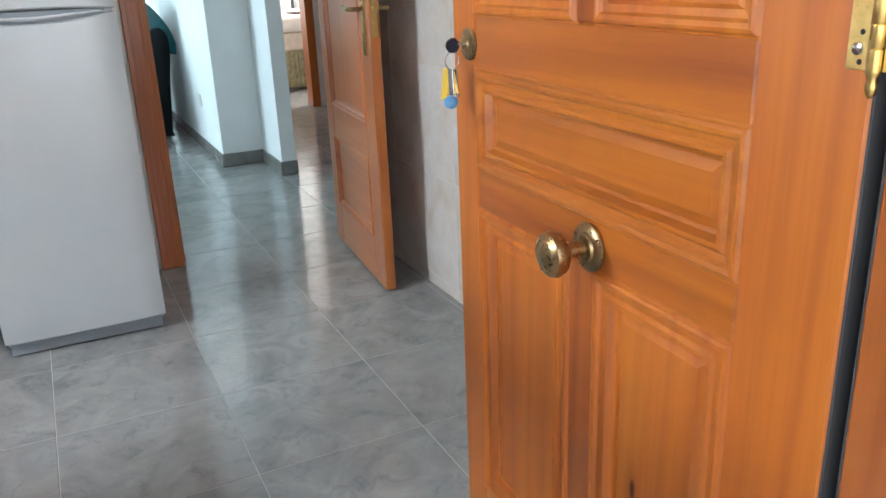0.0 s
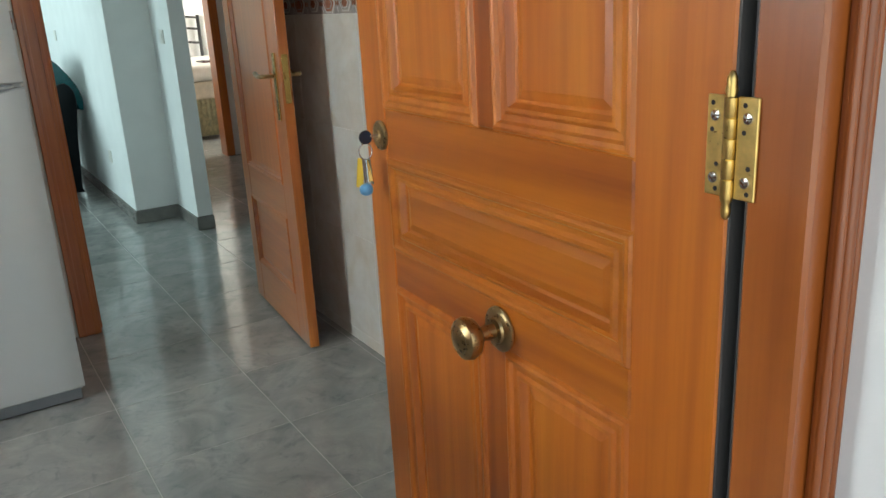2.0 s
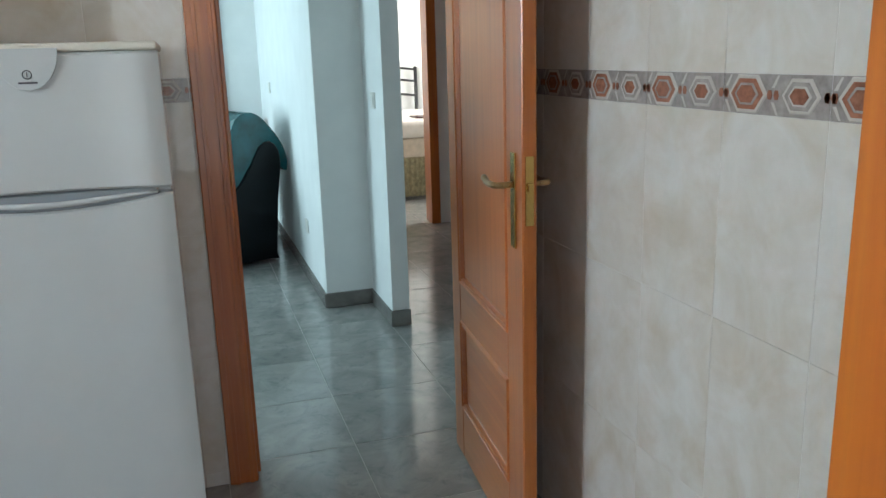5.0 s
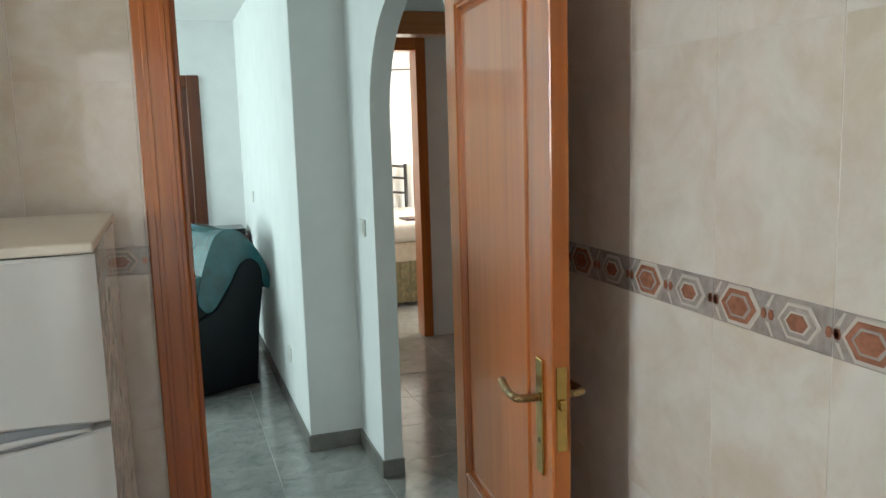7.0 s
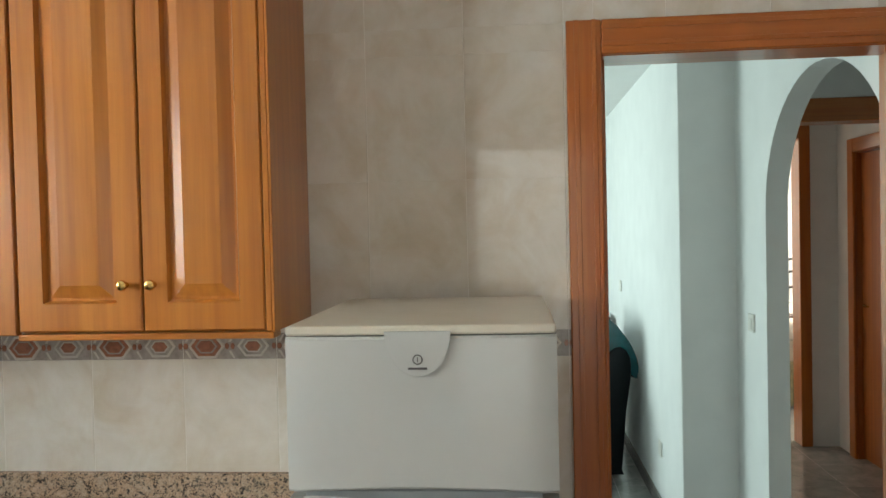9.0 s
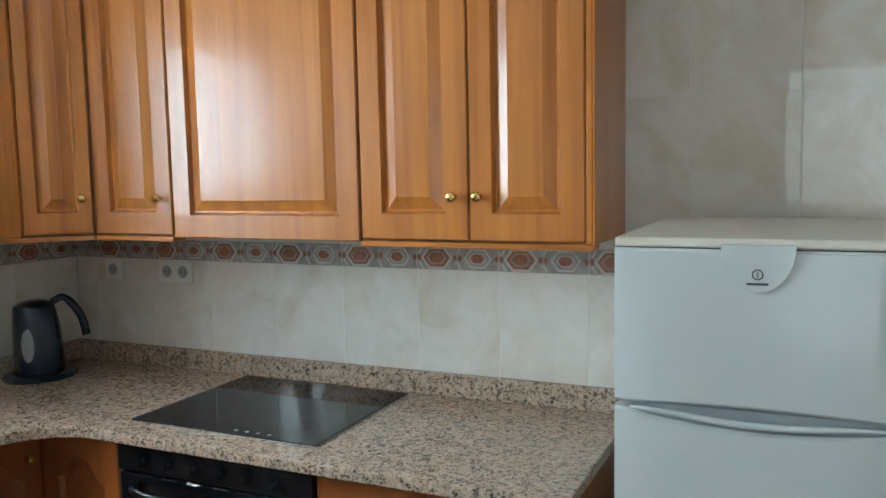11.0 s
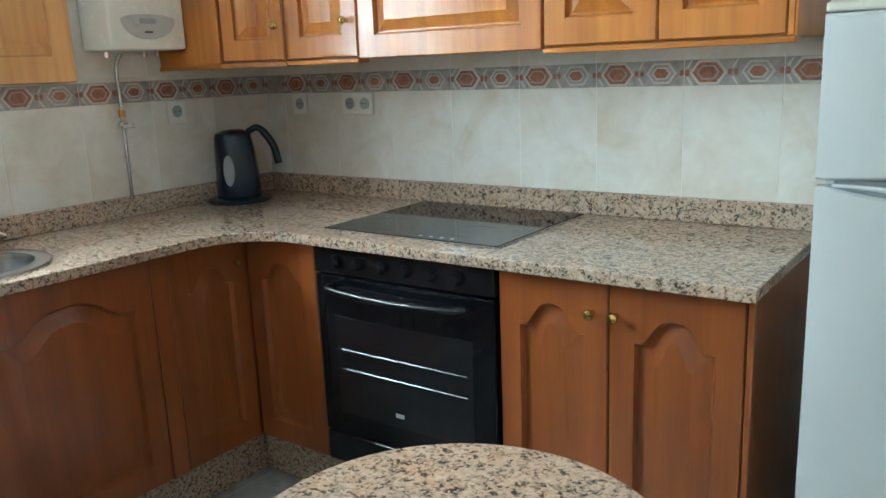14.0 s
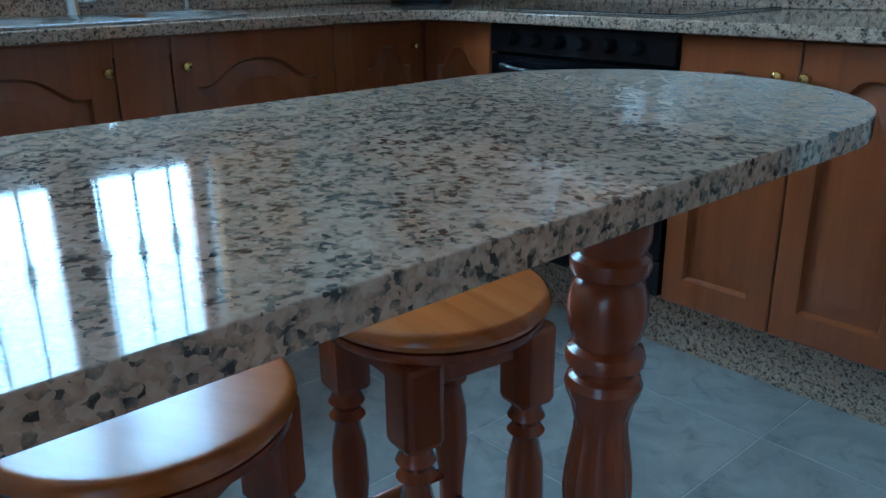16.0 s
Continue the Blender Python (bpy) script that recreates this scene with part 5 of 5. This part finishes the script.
part("casing", box(2.375, 2.3995, 6.075, 6.165, 0.0, 2.12, 0.005), inner_v, sd)
part("casing", box(2.374, 2.3985, 6.1655, 6.8345, 2.03, 2.12, 0.005), inner_y, sd)
part("jamb", box(2.40, 2.519, 6.836, 6.898, 0.0, 2.088, 0.002), inner_v, sd)
part("jamb", box(2.40, 2.519, 6.102, 6.164, 0.0, 2.088, 0.002), inner_v, sd)
part("jamb", box(2.40, 2.519, 6.1645, 6.8355, 2.025, 2.088, 0.002), inner_y, sd)
part("lever", tube([(2.40, 6.75, 1.03), (2.39, 6.66, 1.03)], 0.008, 8), brass, sd)
bed = thing("bed", "bed with a white blanket, beige base and olive pleated valance", "bed")
BX0, BX1, BY0, BY1, BZ = 1.85, 3.6, 8.25, 9.88, 0.0
part("base", box(BX0 + 0.02, BX1 - 0.02, BY0 + 0.02, BY1, BZ + 0.40, BZ + 0.585, 0.02, seg=2), fabric_beige, bed)
part("mattress", box(BX0, BX1, BY0, BY1, BZ + 0.586, BZ + 0.75, 0.05, seg=4), fabric_white, bed, smooth=50)
val = bmesh.new()
pts = [(BX0 + (BX1 - BX0) * k / 200, BY0 + 0.012 * math.sin(k * 1.1)) for k in range(201)]
vb = [val.verts.new((x, y, BZ + 0.04)) for x, y in pts]; vt = [val.verts.new((x, BY0 + 0.015, BZ + 0.41)) for x, y in pts]
wb = [val.verts.new((x, y + 0.006, BZ + 0.04)) for x, y in pts]; wt = [val.verts.new((x, BY0 + 0.019, BZ + 0.41)) for x, y in pts]
for k in range(200):
    val.faces.new((vb[k], vb[k + 1], vt[k + 1], vt[k])); val.faces.new((wb[k + 1], wb[k], wt[k], wt[k + 1]))
part("valance", val, fabric_stripe, bed, "olive pleated valance", True)
for x in (BX0 + 0.06, BX1 - 0.06):
    for y in (BY0 + 0.08, BY1 - 0.06):
        part("foot", lathe([(0.02, BZ + 0.001), (0.02, BZ + 0.41)], 10, at=(x, y, 0)), dark_metal, bed)
hbd = thing("headboard", "black metal headboard of upright bars", "headboard")
for x in (1.95, 2.30, 2.60, 2.84, 2.95, 3.25, 3.55):
    part("bar", tube([(x, 9.93, 0.001), (x, 9.93, 1.22)], 0.020, 10), dark_metal, hbd, smooth=True)
for z in (0.90, 1.06, 1.19):
    part("rail", tube(curve_points([(1.95, 9.93, z), (2.4, 9.93, z + 0.04), (2.84, 9.93, z)], 18), 0.013, 8), dark_metal, hbd, smooth=True)
    part("rail", tube(curve_points([(2.95, 9.93, z), (3.3, 9.93, z + 0.04), (3.55, 9.93, z)], 18), 0.013, 8), dark_metal, hbd, smooth=True)
cable = thing("wall_cable", "thin dark cable along the bedroom wall", "cable")
part("cord", tube(curve_points([(1.30, 9.985, 2.16), (2.0, 9.985, 2.20), (2.8, 9.985, 2.24), (3.9, 9.985, 2.26)], 18), 0.006, 6), dark_metal, cable, smooth=True)
tray = thing("tray", "small dark tray lying on the bed", "tray")
part("plate", box(2.42, 2.70, 8.5, 8.75, BZ + 0.7505, BZ + 0.765, 0.004), mahogany, tray)

# ---- tiles ----
PITCH, JOINT, JOINT_Z = 0.2620, 0.0018, 0.0005
tile_cache = {}


def tile_mesh(w, h, t, bev, key, mats, soft_z=1.0):
    k = (round(w, 4), round(h, 4), key)
    if k not in tile_cache:
        bm = bmesh.new()
        x0, x1, z0, z1 = 0, w, 0, h
        rings = [[bm.verts.new(p) for p in ((x0 + d, y, z0 + d * soft_z), (x1 - d, y, z0 + d * soft_z), (x1 - d, y, z1 - d * soft_z), (x0 + d, y, z1 - d * soft_z))] for d, y in ((0, t), (0, bev), (bev * 0.35, bev * 0.3), (bev * 1.3, 0))]
        for a, b in zip(rings, rings[1:]):
            for j in range(4):
                bm.faces.new((a[j], a[(j + 1) % 4], b[(j + 1) % 4], b[j]))
        bm.faces.new(rings[-1])
        bmesh.ops.recalc_face_normals(bm, faces=bm.faces)
        me = bpy.data.meshes.new(key)
        bm.to_mesh(me); bm.free()
        for mm in mats:
            me.materials.append(mm)
        tile_cache[k] = me
    return tile_cache[k]


def hexagon(bm, cx, cz, rx, rz, y0, y1, mat):
    pts = [(cx - rx, cz), (cx - rx * 0.52, cz + rz), (cx + rx * 0.52, cz + rz), (cx + rx, cz), (cx + rx * 0.52, cz - rz), (cx - rx * 0.52, cz - rz)]
    a = [bm.verts.new((x, y0, z)) for x, z in pts]
    b = [bm.verts.new((cx + (x - cx) * 0.94, y1, cz + (z - cz) * 0.94)) for x, z in pts]
    for k in range(6):
        bm.faces.new((a[k], a[(k + 1) % 6], b[(k + 1) % 6], b[k])).material_index = mat
    bm.faces.new(b).material_index = mat


def band_mesh(w, h):
    """One decorated border tile: a large and a small hexagon in raised rings, with a twist between them."""
    if ("band", round(w, 4)) in tile_cache:
        return tile_cache[("band", round(w, 4))]
    bm = box(0, w, 0, T, 0, h)
    for f in bm.faces:
        f.material_index = 0
    c = h / 2
    for cx, big in ((PITCH * 0.25, True), (PITCH * 0.75, False)):
        if cx + 0.045 > w:
            continue
        k = 1.0 if big else 0.86
        hexagon(bm, cx, c, 0.052 * k, 0.0335 * k, -0.0004, -0.0022, 1)
        hexagon(bm, cx, c, 0.043 * k, 0.0265 * k, -0.0023, -0.0030, 2 if big else 0)
        hexagon(bm, cx, c, 0.032 * k, 0.0190 * k, -0.0031, -0.0040, 1 if not big else 0)
        hexagon(bm, cx, c, 0.026 * k, 0.0150 * k, -0.0041, -0.0048, 2)
    for cx in (0.0, PITCH * 0.5, PITCH):
        for s in (-1, 1):
            x = min(max(cx + s * 0.008, 0.006), w - 0.006)
            hexagon(bm, x, c, 0.006, 0.008, -0.0004, -0.0020, 2)
        for s in (-1, 1):
            x0 = min(max(cx, 0.008), w - 0.008)
            vs = [bm.verts.new(p) for p in ((x0 - 0.004, -0.0012, c + s * 0.012), (x0 + 0.004, -0.0012, c + s * 0.012), (x0 + 0.015, -0.0012, c + s * 0.033), (x0 + 0.010, -0.0012, c + s * 0.033))]
            if x0 + 0.02 < w:
                bm.faces.new(vs).material_index = 1
    bmesh.ops.recalc_face_normals(bm, faces=bm.faces)
    me = bpy.data.meshes.new("band_tile")
    bm.to_mesh(me); bm.free()
    for mm in (band_ground, band_line, band_clay):
        me.materials.append(mm)
    tile_cache[("band", round(w, 4))] = me
    return me


ROWS_Z = [(0.002, 0.045), (0.045, 0.445), (0.445, 0.845), (0.845, B0), (B0, B1), (B1, 1.715), (1.715, 2.115), (2.115, CEIL - 0.002)]


def tile_wall_run(wall, u0, u1, phase, holes, place):
    """Lays wall tiles between u0 and u1 along a wall; holes: (u0, u1, z0, z1) left free; place(u, z): the pose of a tile's lower corner."""
    start = phase + math.floor((u0 - phase) / PITCH) * PITCH
    cols = []
    u = start
    while u < u1 - 0.004:
        cols.append((max(u, u0), min(u + PITCH, u1)))
        u += PITCH
    cuts_u = sorted({v for h in holes for v in h[:2]})
    for a, b in cols:
        pieces = [a] + [c for c in cuts_u if a + 0.004 < c < b - 0.004] + [b]
        for z0, z1 in ROWS_Z:
            cuts_z = sorted({v for h in holes for v in h[2:]})
            zs = [z0] + [c for c in cuts_z if z0 + 0.004 < c < z1 - 0.004] + [z1]
            for p, q in zip(pieces, pieces[1:]):
                for r, s in zip(zs, zs[1:]):
                    mu, mz = (p + q) / 2, (r + s) / 2
                    if any(h[0] < mu < h[1] and h[2] < mz < h[3] for h in holes) or q - p < 0.006:
                        continue
                    band = (z0, z1) == (B0, B1)
                    me = band_mesh(q - p - JOINT, s - r - JOINT_Z) if band else tile_mesh(q - p - JOINT, s - r - JOINT_Z, T, 0.0009, "wall_tile", [tile_wall], 0.25)
                    ob = new("band_tile" if band else "wall_tile", me)
                    ob.parent = wall
                    ob.matrix_basis = place(p + JOINT / 2, r + JOINT_Z / 2)


tile_wall_run(wall_n, W, E, -0.497, [(IX0 - 0.02, IX1 + 0.02, 0.0, IH + 0.02)], lambda u, z: Matrix.Translation((u, N, z)))
tile_wall_run(wall_e, -N, -S, -2.733, [], lambda u, z: Matrix.Translation((E, -u, z)) @ pose(0, 0, 0, 0, 0, -90))
tile_wall_run(wall_w, S, N, 3.45 - 13 * PITCH, [(WY0, WY1, WZ0, WZ1)], lambda u, z: Matrix.Translation((W, u, z)) @ pose(0, 0, 0, 0, 0, 90))
tile_wall_run(wall_s, -E, -W, 0.1, [(-0.687, 0.112, 0.0, 2.12)], lambda u, z: Matrix.Translation((-u, S, z)) @ pose(0, 0, 0, 0, 0, 180))
# grout stands almost flush with the glaze
G0, G1 = 0.0012, T + 0.001
beds = [(wall_n, box(x0, x1, N + G0, N + G1, z0, CEIL - 0.001)) for x0, x1, z0 in ((W, IX0 - 0.021, 0.0), (IX0 - 0.021, IX1 + 0.021, IH + 0.021), (IX1 + 0.021, E, 0.0))]
beds.append((wall_e, box(E + G0, E + G1, S, N, 0, CEIL - 0.001)))
beds += [(wall_w, box(W - G1, W - G0, y0, y1, z0, z1)) for y0, y1, z0, z1 in ((S, WY0, 0, CEIL - 0.001), (WY1, N, 0, CEIL - 0.001), (WY0, WY1, 0, WZ0 - 0.031), (WY0, WY1, WZ1, CEIL - 0.001))]
for wl, bx in beds:
    part("grout_bed", bx, grout, wl)

# floor: 45 cm tiles over one bed
floor = structure("floor", box(W - 0.2, 4.0, S - 0.12, 10.0, -0.06, -0.0012), grout_floor, "glossy grey marbled floor tiles", "floor")
FP = 0.45
for i in range(-6, 7):
    for j in range(0, 22):
        x0, y0 = 0.29 + i * FP, 0.42 + j * FP
        x1, y1 = min(x0 + FP, 4.0), min(y0 + FP, 8.1 if x0 < 1.1 else 10.0)
        x0, y0 = max(x0, W - 0.02), max(y0, 0.40)
        if x1 - x0 < 0.03 or y1 - y0 < 0.03:
            continue
        me = tile_mesh(x1 - x0 - 0.0026, y1 - y0 - 0.0026, 0.006, 0.0012, "floor_tile", [tile_floor])
        ob = new("floor_tile", me)
        ob.parent = floor
        ob.matrix_basis = Matrix.Translation((x0 + 0.0013, y0 + 0.0013, 0.0)) @ pose(0, 0, 0, -90)
